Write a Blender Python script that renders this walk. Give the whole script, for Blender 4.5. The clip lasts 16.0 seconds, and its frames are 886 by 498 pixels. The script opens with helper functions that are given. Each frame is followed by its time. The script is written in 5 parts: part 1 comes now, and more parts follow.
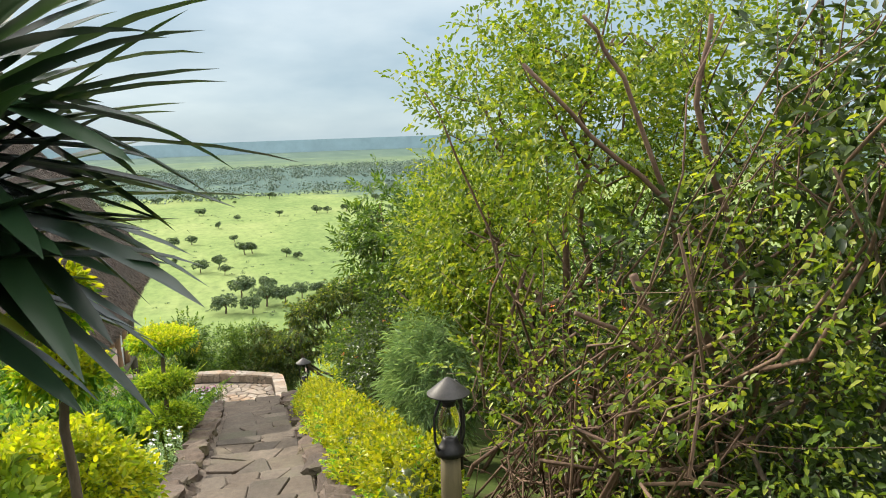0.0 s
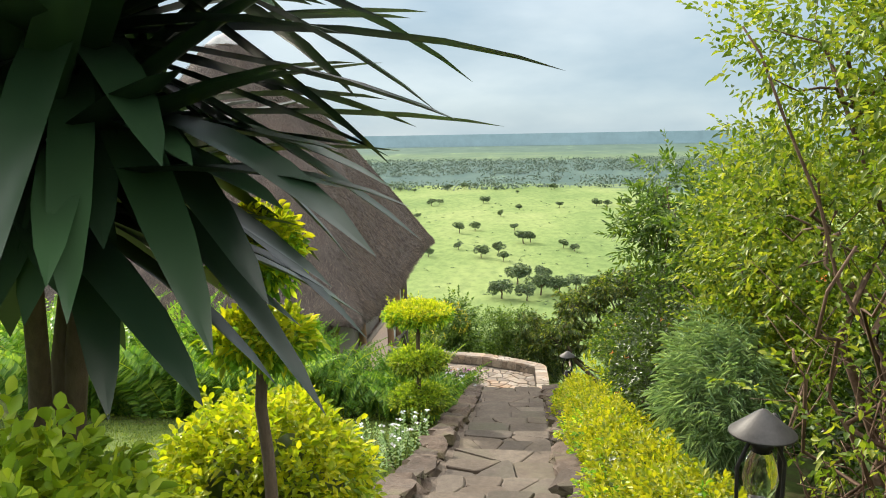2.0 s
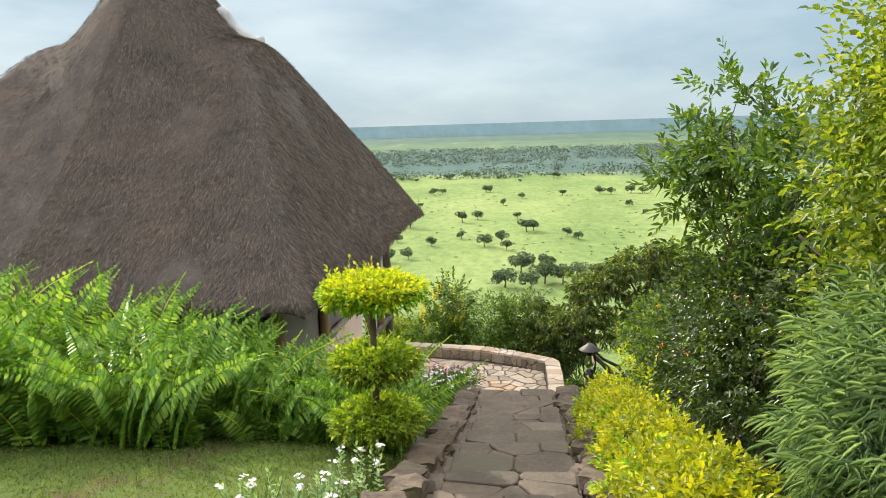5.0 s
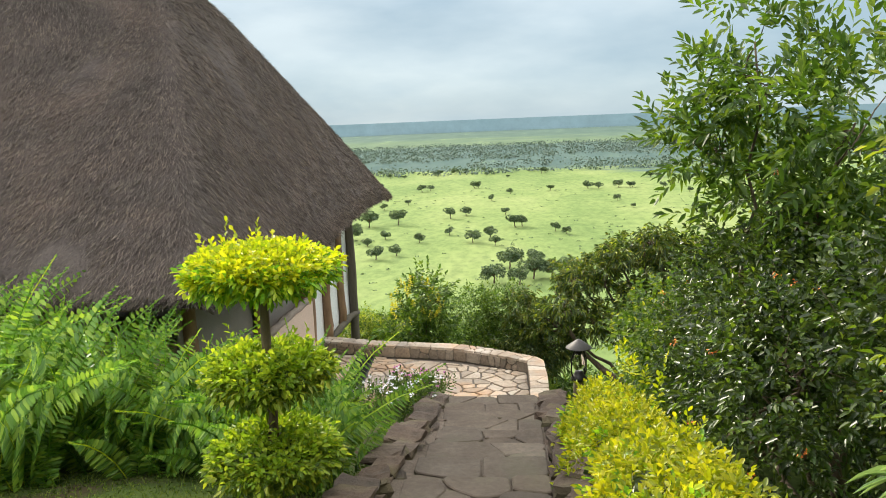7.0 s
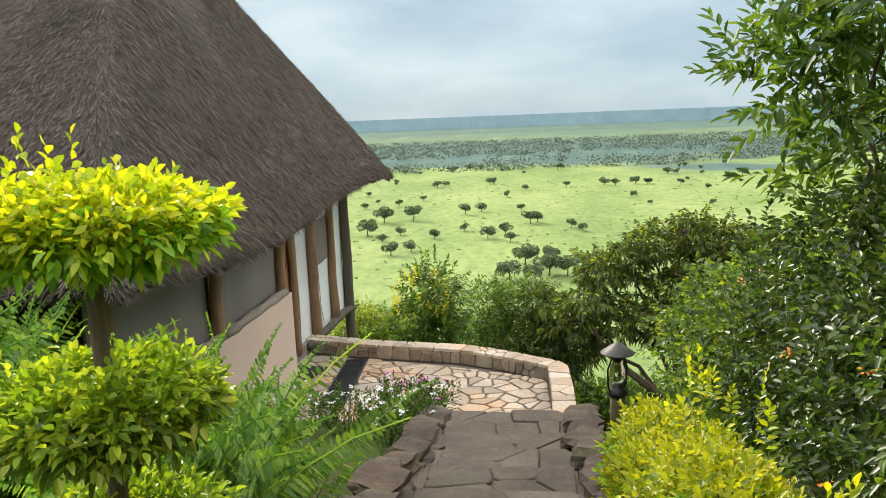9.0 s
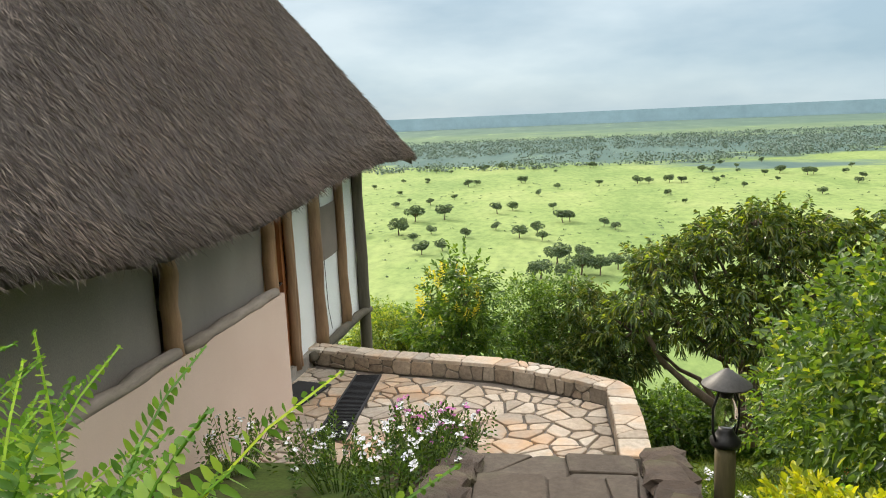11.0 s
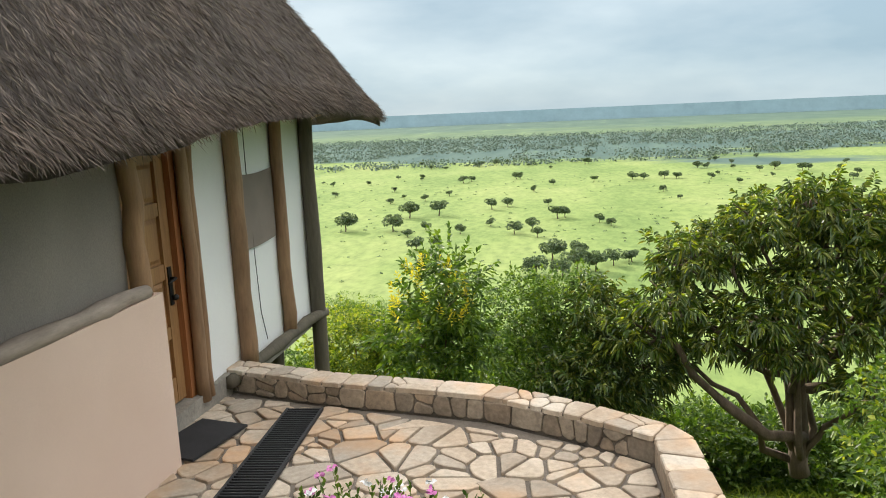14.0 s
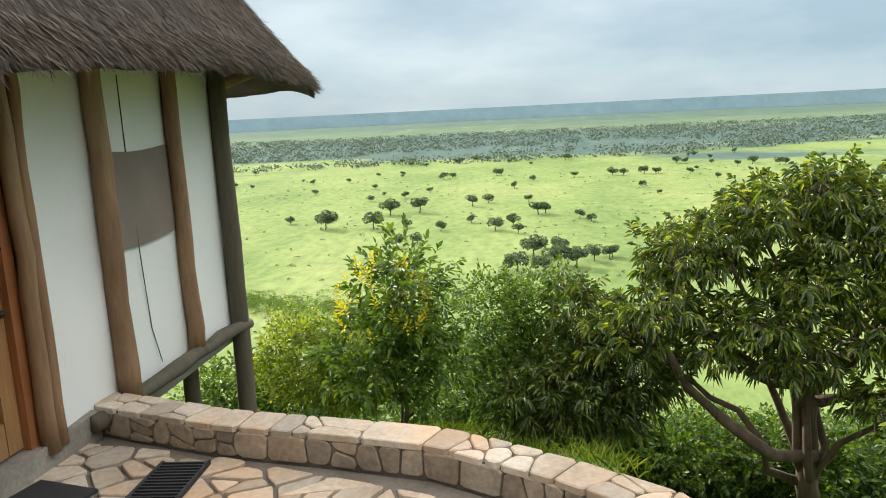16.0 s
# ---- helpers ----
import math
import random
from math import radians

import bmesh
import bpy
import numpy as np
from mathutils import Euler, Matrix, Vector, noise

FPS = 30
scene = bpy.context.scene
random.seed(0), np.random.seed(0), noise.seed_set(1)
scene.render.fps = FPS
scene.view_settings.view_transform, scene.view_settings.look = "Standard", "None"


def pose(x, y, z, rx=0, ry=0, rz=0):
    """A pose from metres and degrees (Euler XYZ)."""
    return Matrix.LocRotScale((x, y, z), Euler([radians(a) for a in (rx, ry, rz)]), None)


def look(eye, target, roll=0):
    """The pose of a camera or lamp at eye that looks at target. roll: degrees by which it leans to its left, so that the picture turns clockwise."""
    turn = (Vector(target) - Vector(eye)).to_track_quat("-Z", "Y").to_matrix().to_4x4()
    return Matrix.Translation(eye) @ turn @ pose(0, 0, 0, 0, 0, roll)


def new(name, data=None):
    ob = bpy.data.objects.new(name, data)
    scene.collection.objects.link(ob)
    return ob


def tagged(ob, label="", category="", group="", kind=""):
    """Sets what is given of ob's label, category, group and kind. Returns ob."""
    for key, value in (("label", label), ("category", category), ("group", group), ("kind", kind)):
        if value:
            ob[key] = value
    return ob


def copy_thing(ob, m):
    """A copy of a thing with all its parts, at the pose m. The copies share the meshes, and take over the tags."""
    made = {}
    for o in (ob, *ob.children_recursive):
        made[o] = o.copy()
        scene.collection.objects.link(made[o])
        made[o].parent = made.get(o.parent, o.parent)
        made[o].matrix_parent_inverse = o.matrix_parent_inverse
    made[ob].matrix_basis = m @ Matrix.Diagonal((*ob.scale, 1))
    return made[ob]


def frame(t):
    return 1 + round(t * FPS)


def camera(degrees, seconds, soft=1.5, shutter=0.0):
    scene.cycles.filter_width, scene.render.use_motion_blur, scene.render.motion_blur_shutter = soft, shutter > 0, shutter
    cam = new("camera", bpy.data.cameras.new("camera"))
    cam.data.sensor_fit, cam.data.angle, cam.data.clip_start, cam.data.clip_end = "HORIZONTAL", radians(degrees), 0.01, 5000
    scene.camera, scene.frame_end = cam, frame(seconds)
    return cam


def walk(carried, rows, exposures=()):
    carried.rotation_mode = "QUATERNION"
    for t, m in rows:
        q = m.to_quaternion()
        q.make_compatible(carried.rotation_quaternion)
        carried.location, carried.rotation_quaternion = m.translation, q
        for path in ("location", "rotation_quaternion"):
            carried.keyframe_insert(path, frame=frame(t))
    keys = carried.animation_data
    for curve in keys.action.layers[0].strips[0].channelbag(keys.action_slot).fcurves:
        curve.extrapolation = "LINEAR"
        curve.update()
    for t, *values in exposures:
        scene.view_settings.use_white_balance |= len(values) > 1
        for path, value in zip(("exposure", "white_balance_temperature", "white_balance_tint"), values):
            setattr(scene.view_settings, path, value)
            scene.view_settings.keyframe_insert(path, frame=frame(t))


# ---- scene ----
cam = camera(60.5, 16.0, soft=1.0)
PATH = [
    (0, (-0.32, -15.692, 5.403), (0.171, -13.776, 5.104), -2.0),
    (0.5, (-0.239, -15.442, 5.317), (0.012, -13.48, 5.02), -1.5),
    (1, (-0.16, -15.164, 5.286), (-0.083, -13.187, 4.989), -1.3),
    (1.5, (-0.147, -14.877, 5.23), (-0.258, -12.902, 4.934), -0.9),
    (2, (-0.168, -14.519, 5.085), (-0.393, -12.554, 4.786), -1.0),
    (2.5, (-0.17, -14.132, 4.972), (-0.424, -12.172, 4.666), -1.2),
    (3, (-0.169, -13.687, 4.879), (-0.429, -11.729, 4.567), -1.3),
    (5.5, (-0.25, -10.936, 4.125), (-0.473, -8.976, 3.799), -1.9),
    (6, (-0.232, -10.511, 4.051), (-0.445, -8.549, 3.723), -2.1),
    (6.5, (-0.15, -10.07, 3.891), (-0.356, -8.108, 3.56), -2.3),
    (7, (-0.097, -9.627, 3.717), (-0.302, -7.666, 3.383), -2.3),
    (7.5, (-0.067, -9.183, 3.61), (-0.273, -7.222, 3.274), -2.3),
    (8, (-0.06, -8.776, 3.535), (-0.271, -6.816, 3.199), -2.2),
    (8.5, (-0.117, -8.304, 3.35), (-0.338, -6.345, 3.011), -2.3),
    (9, (-0.16, -7.836, 3.234), (-0.405, -5.881, 2.892), -2.2),
    (9.5, (-0.222, -7.306, 3.122), (-0.512, -5.357, 2.782), -2.2),
    (10, (-0.299, -6.852, 3.025), (-0.621, -4.908, 2.686), -2.5),
    (12.5, (-0.485, -4.616, 2.468), (-0.812, -2.673, 2.122), -2.5),
    (13, (-0.527, -4.212, 2.358), (-0.851, -2.27, 2.009), -2.6),
    (13.5, (-0.552, -3.819, 2.27), (-0.871, -1.876, 1.918), -2.6),
    (14, (-0.6, -3.43, 2.236), (-0.913, -1.486, 1.885), -2.5),
    (14.5, (-0.571, -3.038, 2.097), (-0.876, -1.094, 1.745), -2.6),
    (15, (-0.544, -2.686, 2.057), (-0.835, -0.739, 1.701), -2.4),
    (15.5, (-0.556, -2.258, 1.988), (-0.831, -0.311, 1.624), -2.4),
    (16, (-0.518, -1.889, 1.944), (-0.783, 0.06, 1.583), -2.8),
]
walk(cam, [(t, look(eye, target, roll)) for t, eye, target, roll in PATH])

# ---- world, sun, exposure ----
SUN_AZ, SUN_EL = radians(-42), radians(30)
to_sun = Vector((math.sin(SUN_AZ) * math.cos(SUN_EL), math.cos(SUN_AZ) * math.cos(SUN_EL), math.sin(SUN_EL)))
world = bpy.data.worlds.new("sky")
scene.world = world
world.use_nodes = True
wn, wl = world.node_tree.nodes, world.node_tree.links
wn.clear()
w_out = wn.new("ShaderNodeOutputWorld")
w_bg = wn.new("ShaderNodeBackground")
w_bg.inputs["Strength"].default_value = 0.15
w_sky = wn.new("ShaderNodeTexSky")
w_sky.sky_type = "NISHITA"
w_sky.sun_disc = False
w_sky.sun_elevation, w_sky.sun_rotation = SUN_EL, SUN_AZ
w_sky.dust_density, w_sky.air_density, w_sky.altitude = 2.0, 1.0, 900
w_co = wn.new("ShaderNodeTexCoord")
w_map = wn.new("ShaderNodeMapping")
w_map.inputs["Scale"].default_value = (2.2, 2.2, 7.5)
w_map.inputs["Location"].default_value = (3.1, 0.4, 0.2)
w_noise = wn.new("ShaderNodeTexNoise")
w_noise.inputs["Scale"].default_value, w_noise.inputs["Detail"].default_value, w_noise.inputs["Roughness"].default_value = 1.5, 7, 0.55
w_ramp = wn.new("ShaderNodeValToRGB")
w_ramp.color_ramp.elements[0].position, w_ramp.color_ramp.elements[1].position = 0.40, 0.66
w_ramp.color_ramp.elements[0].color, w_ramp.color_ramp.elements[1].color = (0.92, 0.92, 0.92, 1), (0.99, 0.99, 0.99, 1)
w_mix = wn.new("ShaderNodeMix")
w_mix.data_type = "RGBA"
w_sep = wn.new("ShaderNodeSeparateXYZ")
wl.new(w_co.outputs["Generated"], w_sep.inputs["Vector"])
w_deck = wn.new("ShaderNodeValToRGB")
w_deck.color_ramp.elements[0].position, w_deck.color_ramp.elements[1].position = 0.0, 0.75
w_deck.color_ramp.elements[0].color, w_deck.color_ramp.elements[1].color = (2.2, 2.85, 3.25, 1), (12.6, 12.3, 12.0, 1)
mid = w_deck.color_ramp.elements.new(0.36)
mid.color = (5.4, 5.8, 6.1, 1)
low_sky = w_deck.color_ramp.elements.new(0.17)
low_sky.color = (2.55, 3.15, 3.6, 1)
wl.new(w_sep.outputs["Z"], w_deck.inputs["Fac"])
w_map2 = wn.new("ShaderNodeMapping")
w_map2.inputs["Scale"].default_value = (1.1, 1.1, 3.4)
w_map2.inputs["Location"].default_value = (0.7, 2.3, 0.9)
w_noise2 = wn.new("ShaderNodeTexNoise")
w_noise2.inputs["Scale"].default_value, w_noise2.inputs["Detail"].default_value = 2.3, 8
w_tone = wn.new("ShaderNodeValToRGB")
w_tone.color_ramp.elements[0].position, w_tone.color_ramp.elements[1].position = 0.4, 0.64
w_tone.color_ramp.elements[0].color, w_tone.color_ramp.elements[1].color = (0.95, 1.03, 1.07, 1), (1.58, 1.48, 1.39, 1)
w_mul = wn.new("ShaderNodeMix")
w_mul.data_type, w_mul.blend_type = "RGBA", "MULTIPLY"
w_mul.inputs["Factor"].default_value = 1.0
wl.new(w_co.outputs["Generated"], w_map2.inputs["Vector"])
wl.new(w_map2.outputs["Vector"], w_noise2.inputs["Vector"])
wl.new(w_noise2.outputs["Fac"], w_tone.inputs["Fac"])
wl.new(w_deck.outputs["Color"], w_mul.inputs["A"])
wl.new(w_tone.outputs["Color"], w_mul.inputs["B"])
wl.new(w_mul.outputs["Result"], w_mix.inputs["B"])
wl.new(w_co.outputs["Generated"], w_map.inputs["Vector"])
wl.new(w_map.outputs["Vector"], w_noise.inputs["Vector"])
wl.new(w_noise.outputs["Fac"], w_ramp.inputs["Fac"])
wl.new(w_ramp.outputs["Color"], w_mix.inputs["Factor"])
wl.new(w_sky.outputs["Color"], w_mix.inputs["A"])
wl.new(w_mix.outputs["Result"], w_bg.inputs["Color"])
wl.new(w_bg.outputs["Background"], w_out.inputs["Surface"])
sun = new("sun", bpy.data.lights.new("sun", "SUN"))
sun.data.energy, sun.data.angle, sun.data.color = 5.0, radians(0.6), (1.0, 0.9, 0.74)
sun.matrix_world = look((0, 0, 60), Vector((0, 0, 60)) - to_sun)
scene.view_settings.exposure = 0.31

# ---- materials ----
def ramp_node(nt, fac, stops):
    r = nt.nodes.new("ShaderNodeValToRGB")
    while len(r.color_ramp.elements) < len(stops):
        r.color_ramp.elements.new(0.5)
    for e, (p, c) in zip(r.color_ramp.elements, stops):
        e.position, e.color = p, (*c, 1)
    nt.links.new(fac, r.inputs["Fac"])
    return r.outputs["Color"]


def noise_node(nt, scale, detail=5, rough=0.6, stretch=None, coord="Object"):
    co = nt.nodes.new("ShaderNodeTexCoord")
    m = nt.nodes.new("ShaderNodeMapping")
    if stretch:
        m.inputs["Scale"].default_value = stretch
    n = nt.nodes.new("ShaderNodeTexNoise")
    n.inputs["Scale"].default_value, n.inputs["Detail"].default_value, n.inputs["Roughness"].default_value = scale, detail, rough
    nt.links.new(co.outputs[coord], m.inputs["Vector"])
    nt.links.new(m.outputs["Vector"], n.inputs["Vector"])
    return n.outputs["Fac"]


def mix_node(nt, fac, a, b, mode="MIX"):
    m = nt.nodes.new("ShaderNodeMix")
    m.data_type, m.blend_type = "RGBA", mode
    for key, v in (("Factor", fac), ("A", a), ("B", b)):
        if isinstance(v, (int, float)):
            m.inputs[key].default_value = v
        elif isinstance(v, tuple):
            m.inputs[key].default_value = (*v, 1)
        else:
            nt.links.new(v, m.inputs[key])
    return m.outputs["Result"]


def surface(name, stops, scale, rough=0.8, fine=None, bump=0.3, dist=0.01, stretch=None, vary=0.0, metal=0.0, coord="Object", stain=None):
    """A matt or glossy surface: coarse colour patches, fine grain that also gives relief, a change of tone from piece to piece."""
    mat = bpy.data.materials.new(name)
    mat.use_nodes = True
    nt = mat.node_tree
    b = nt.nodes["Principled BSDF"]
    col = ramp_node(nt, noise_node(nt, scale, stretch=stretch, coord=coord), stops)
    grain = noise_node(nt, fine or scale * 8, 6, 0.7, stretch, coord)
    g = ramp_node(nt, grain, ((0.3, (0.62, 0.62, 0.62)), (0.7, (1.12, 1.12, 1.12))))
    col = mix_node(nt, 0.8, col, g, "MULTIPLY")
    if stain:
        col = mix_node(nt, ramp_node(nt, noise_node(nt, stain[1], 4, coord=coord), ((0.5, (0, 0, 0)), (0.68, (0.8, 0.8, 0.8)))), col, stain[0])
    if vary:
        info = nt.nodes.new("ShaderNodeObjectInfo")
        col = mix_node(nt, 1.0, col, ramp_node(nt, info.outputs["Random"], ((0, (1 - vary,) * 3), (0.5, (1, 1 - vary * 0.25, 1 - vary * 0.5)), (1, (1 + vary * 0.5,) * 3))), "MULTIPLY")
    nt.links.new(col, b.inputs["Base Color"])
    b.inputs["Roughness"].default_value, b.inputs["Metallic"].default_value = rough, metal
    if bump:
        bm = nt.nodes.new("ShaderNodeBump")
        bm.inputs["Strength"].default_value, bm.inputs["Distance"].default_value = bump, dist
        nt.links.new(grain, bm.inputs["Height"])
        nt.links.new(bm.outputs["Normal"], b.inputs["Normal"])
    return mat


def leaf_material(name, dark, mid, light, through_amount=0.45, rough=0.45):
    """Leaves that let some light through; the tone changes from leaf to leaf."""
    mat = bpy.data.materials.new(name)
    mat.use_nodes = True
    nt = mat.node_tree
    b = nt.nodes["Principled BSDF"]
    geo = nt.nodes.new("ShaderNodeNewGeometry")
    col = ramp_node(nt, geo.outputs["Random Per Island"], ((0.0, dark), (0.5, mid), (0.97, light)))
    col = mix_node(nt, 0.7, col, ramp_node(nt, noise_node(nt, 1.7, 3), ((0.3, (0.7, 0.75, 0.7)), (0.7, (1.15, 1.1, 1.0)))), "MULTIPLY")
    nt.links.new(col, b.inputs["Base Color"])
    b.inputs["Roughness"].default_value = rough
    tr = nt.nodes.new("ShaderNodeBsdfTranslucent")
    nt.links.new(mix_node(nt, 1.0, col, (1.5, 1.45, 0.7), "MULTIPLY"), tr.inputs["Color"])
    mx = nt.nodes.new("ShaderNodeMixShader")
    mx.inputs["Fac"].default_value = through_amount
    nt.links.new(b.outputs["BSDF"], mx.inputs[1])
    nt.links.new(tr.outputs["BSDF"], mx.inputs[2])
    nt.links.new(mx.outputs["Shader"], nt.nodes["Material Output"].inputs["Surface"])
    return mat


M_GOLD = leaf_material("golden_leaf", (0.19, 0.29, 0.013), (0.38, 0.45, 0.014), (0.6, 0.585, 0.024))
M_LIME = leaf_material("lime_leaf", (0.0845, 0.2197, 0.0192), (0.2028, 0.4056, 0.0276), (0.6084, 0.7, 0.0468))
M_GREEN = leaf_material("green_leaf", (0.036, 0.078, 0.013), (0.0721, 0.146, 0.021), (0.157, 0.239, 0.031))
M_FRESH = leaf_material("fresh_leaf", (0.068, 0.125, 0.012), (0.155, 0.24, 0.02), (0.36, 0.4, 0.045))
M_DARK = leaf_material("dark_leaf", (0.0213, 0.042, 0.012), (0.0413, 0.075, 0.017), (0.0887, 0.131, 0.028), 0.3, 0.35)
M_MANGO = leaf_material("mango_leaf", (0.032, 0.064, 0.014), (0.062, 0.112, 0.02), (0.18, 0.2, 0.04), 0.35, 0.35)
M_FERN = leaf_material("fern_leaf", (0.0924, 0.206, 0.034), (0.1656, 0.326, 0.052), (0.3504, 0.497, 0.077), 0.4)
M_GREY = leaf_material("grey_leaf", (0.15, 0.254, 0.134), (0.254, 0.387, 0.209), (0.402, 0.537, 0.298), 0.35)
M_YUCCA = leaf_material("yucca_leaf", (0.01, 0.024, 0.014), (0.017, 0.04, 0.02), (0.034, 0.075, 0.034), 0.14, 0.33)
# Lightened and blued: haze over the plain is put into this colour.
M_ACACIA = leaf_material("haze_tinted_acacia_leaf", (0.075, 0.115, 0.075), (0.108, 0.16, 0.1), (0.16, 0.22, 0.12), 0.2, 0.7)
# Pale blue-grey leaf tones carry the haze of the far woods.
M_FARWOOD = leaf_material("haze_tinted_wood_leaf", (0.112, 0.162, 0.15), (0.136, 0.187, 0.172), (0.165, 0.22, 0.192), 0.1, 0.9)
M_BRIGHT = leaf_material("bright_lime_leaf", (0.143, 0.253, 0.0198), (0.264, 0.396, 0.0275), (0.462, 0.55, 0.044))
M_YTIP = leaf_material("yellow_tip_leaf", (0.4, 0.4, 0.03), (0.52, 0.48, 0.035), (0.6, 0.5, 0.05), 0.4)
M_HEDGE = leaf_material("hedge_leaf", (0.15, 0.215, 0.012), (0.32, 0.355, 0.012), (0.49, 0.47, 0.02))
M_GRASS = leaf_material("grass_blade", (0.06, 0.11, 0.014), (0.12, 0.19, 0.025), (0.23, 0.28, 0.05), 0.4, 0.6)
M_WHITEFL = surface("white_petal", ((0.3, (0.75, 0.76, 0.78)), (0.7, (0.85, 0.85, 0.85))), 9, 0.6, bump=0)
M_PINKFL = surface("pink_petal", ((0.3, (0.55, 0.12, 0.4)), (0.7, (0.7, 0.25, 0.55))), 9, 0.6, bump=0)
M_ORANGEFL = surface("orange_petal", ((0.3, (0.7, 0.12, 0.03)), (0.7, (0.85, 0.35, 0.05))), 9, 0.6, bump=0)
M_BARK = surface("bark", ((0.3, (0.07, 0.05, 0.035)), (0.7, (0.17, 0.125, 0.085))), 6, 0.9, 40, 0.8, 0.01, (1, 1, 0.3))
M_TWIG = surface("twig_bark", ((0.3, (0.09, 0.048, 0.03)), (0.7, (0.2, 0.125, 0.08))), 5, 0.8, 40, 0.5, 0.004)
M_THATCH = surface("thatch", ((0.25, (0.075, 0.062, 0.057)), (0.5, (0.12, 0.098, 0.09)), (0.75, (0.18, 0.147, 0.13))), 2.4, 0.95, 38, 1.0, 0.05, (1, 1, 0.4), stain=((0.18, 0.13, 0.105), 0.9))
M_STRAW = leaf_material("straw", (0.07, 0.057, 0.054), (0.135, 0.11, 0.102), (0.25, 0.205, 0.185), 0.05, 0.9)
M_CAP = surface("ridge_cap_concrete", ((0.3, (0.32, 0.33, 0.33)), (0.7, (0.5, 0.5, 0.5))), 4, 0.9, 40, 0.3)
M_PLASTER = surface("plaster", ((0.3, (0.66, 0.5, 0.405)), (0.7, (0.73, 0.565, 0.465))), 1.1, 0.9, 320, 0.06, 0.001, stain=((0.6, 0.45, 0.36), 0.7))
M_CANVAS = surface("white_canvas", ((0.3, (0.78, 0.8, 0.79)), (0.7, (0.87, 0.88, 0.86))), 0.9, 0.85, 160, 0.12, 0.002)
M_BROWNCANVAS = surface("brown_canvas", ((0.3, (0.2, 0.165, 0.14)), (0.7, (0.26, 0.215, 0.185))), 2, 0.9, 120, 0.2, 0.002)
M_MESH = surface("window_mesh", ((0.3, (0.215, 0.19, 0.165)), (0.7, (0.28, 0.25, 0.215))), 1.2, 0.8, 200, 0.15, 0.001, (1, 1, 0.5))
M_POLE = surface("pole_wood", ((0.3, (0.2, 0.115, 0.06)), (0.55, (0.36, 0.225, 0.125)), (0.75, (0.47, 0.33, 0.2))), 3, 0.75, 30, 0.5, 0.006, (1, 1, 0.15), vary=0.2)
M_POLEDARK = surface("weathered_pole_wood", ((0.3, (0.06, 0.055, 0.04)), (0.7, (0.14, 0.115, 0.08))), 3, 0.85, 30, 0.6, 0.006, (1, 1, 0.15))
M_SILL = surface("sill_log", ((0.3, (0.2, 0.16, 0.125)), (0.7, (0.36, 0.3, 0.25))), 4, 0.85, 30, 0.6, 0.008, (1, 0.2, 1))
M_DOOR = surface("door_wood", ((0.3, (0.24, 0.115, 0.045)), (0.7, (0.4, 0.22, 0.09))), 4, 0.5, 40, 0.25, 0.003, (1, 1, 0.08))
M_JAMB = surface("door_frame_wood", ((0.3, (0.26, 0.09, 0.035)), (0.7, (0.38, 0.16, 0.06))), 4, 0.45, 40, 0.25, 0.003, (1, 1, 0.08))
M_IRON = surface("black_iron", ((0.3, (0.015, 0.015, 0.016)), (0.7, (0.035, 0.033, 0.032))), 12, 0.45, 60, 0.2, 0.002, metal=0.6)
M_CAPMETAL = surface("lamp_cap_metal", ((0.3, (0.035, 0.033, 0.032)), (0.7, (0.07, 0.065, 0.062))), 8, 0.55, 50, 0.2, 0.003, metal=0.1)
M_RUBBER = surface("black_rubber", ((0.3, (0.012, 0.013, 0.016)), (0.7, (0.025, 0.026, 0.03))), 6, 0.7, 150, 0.4, 0.003)
M_FLAG = surface("terrace_flagstone", ((0.25, (0.36, 0.28, 0.2)), (0.5, (0.49, 0.42, 0.34)), (0.75, (0.57, 0.52, 0.45))), 1.3, 0.8, 22, 0.5, 0.006, vary=0.28, stain=((0.55, 0.33, 0.17), 1.1))
M_STEPSTONE = surface("step_flagstone", ((0.25, (0.07, 0.055, 0.042)), (0.5, (0.118, 0.094, 0.072)), (0.75, (0.18, 0.148, 0.117))), 1.6, 0.85, 20, 0.7, 0.01, vary=0.22, stain=((0.1, 0.095, 0.06), 1.5))
M_WALLSTONE = surface("wall_stone", ((0.25, (0.2, 0.165, 0.13)), (0.5, (0.33, 0.275, 0.215)), (0.75, (0.46, 0.375, 0.28))), 3.0, 0.85, 24, 0.7, 0.008, vary=0.3)
M_KERB = surface("kerb_rock", ((0.25, (0.06, 0.045, 0.035)), (0.5, (0.12, 0.09, 0.07)), (0.75, (0.19, 0.15, 0.12))), 3.2, 0.9, 18, 1.0, 0.02, vary=0.3, stain=((0.08, 0.085, 0.03), 1.3))
M_MORTAR = surface("mortar", ((0.3, (0.13, 0.11, 0.09)), (0.7, (0.22, 0.19, 0.16))), 3, 0.95, 50, 0.6, 0.006)
M_CONCRETE = surface("concrete_sill", ((0.3, (0.22, 0.2, 0.17)), (0.7, (0.34, 0.31, 0.27))), 3, 0.9, 40, 0.4, 0.004)
M_LAMPWOOD = surface("lamp_post_wood", ((0.3, (0.09, 0.075, 0.035)), (0.7, (0.19, 0.15, 0.075))), 5, 0.8, 30, 0.6, 0.006, (1, 1, 0.15))
M_SOIL = surface("soil", ((0.3, (0.11, 0.085, 0.065)), (0.7, (0.18, 0.145, 0.115))), 3, 0.95, 30, 0.8, 0.02)
M_GLASS = bpy.data.materials.new("lamp_glass")
M_GLASS.use_nodes = True
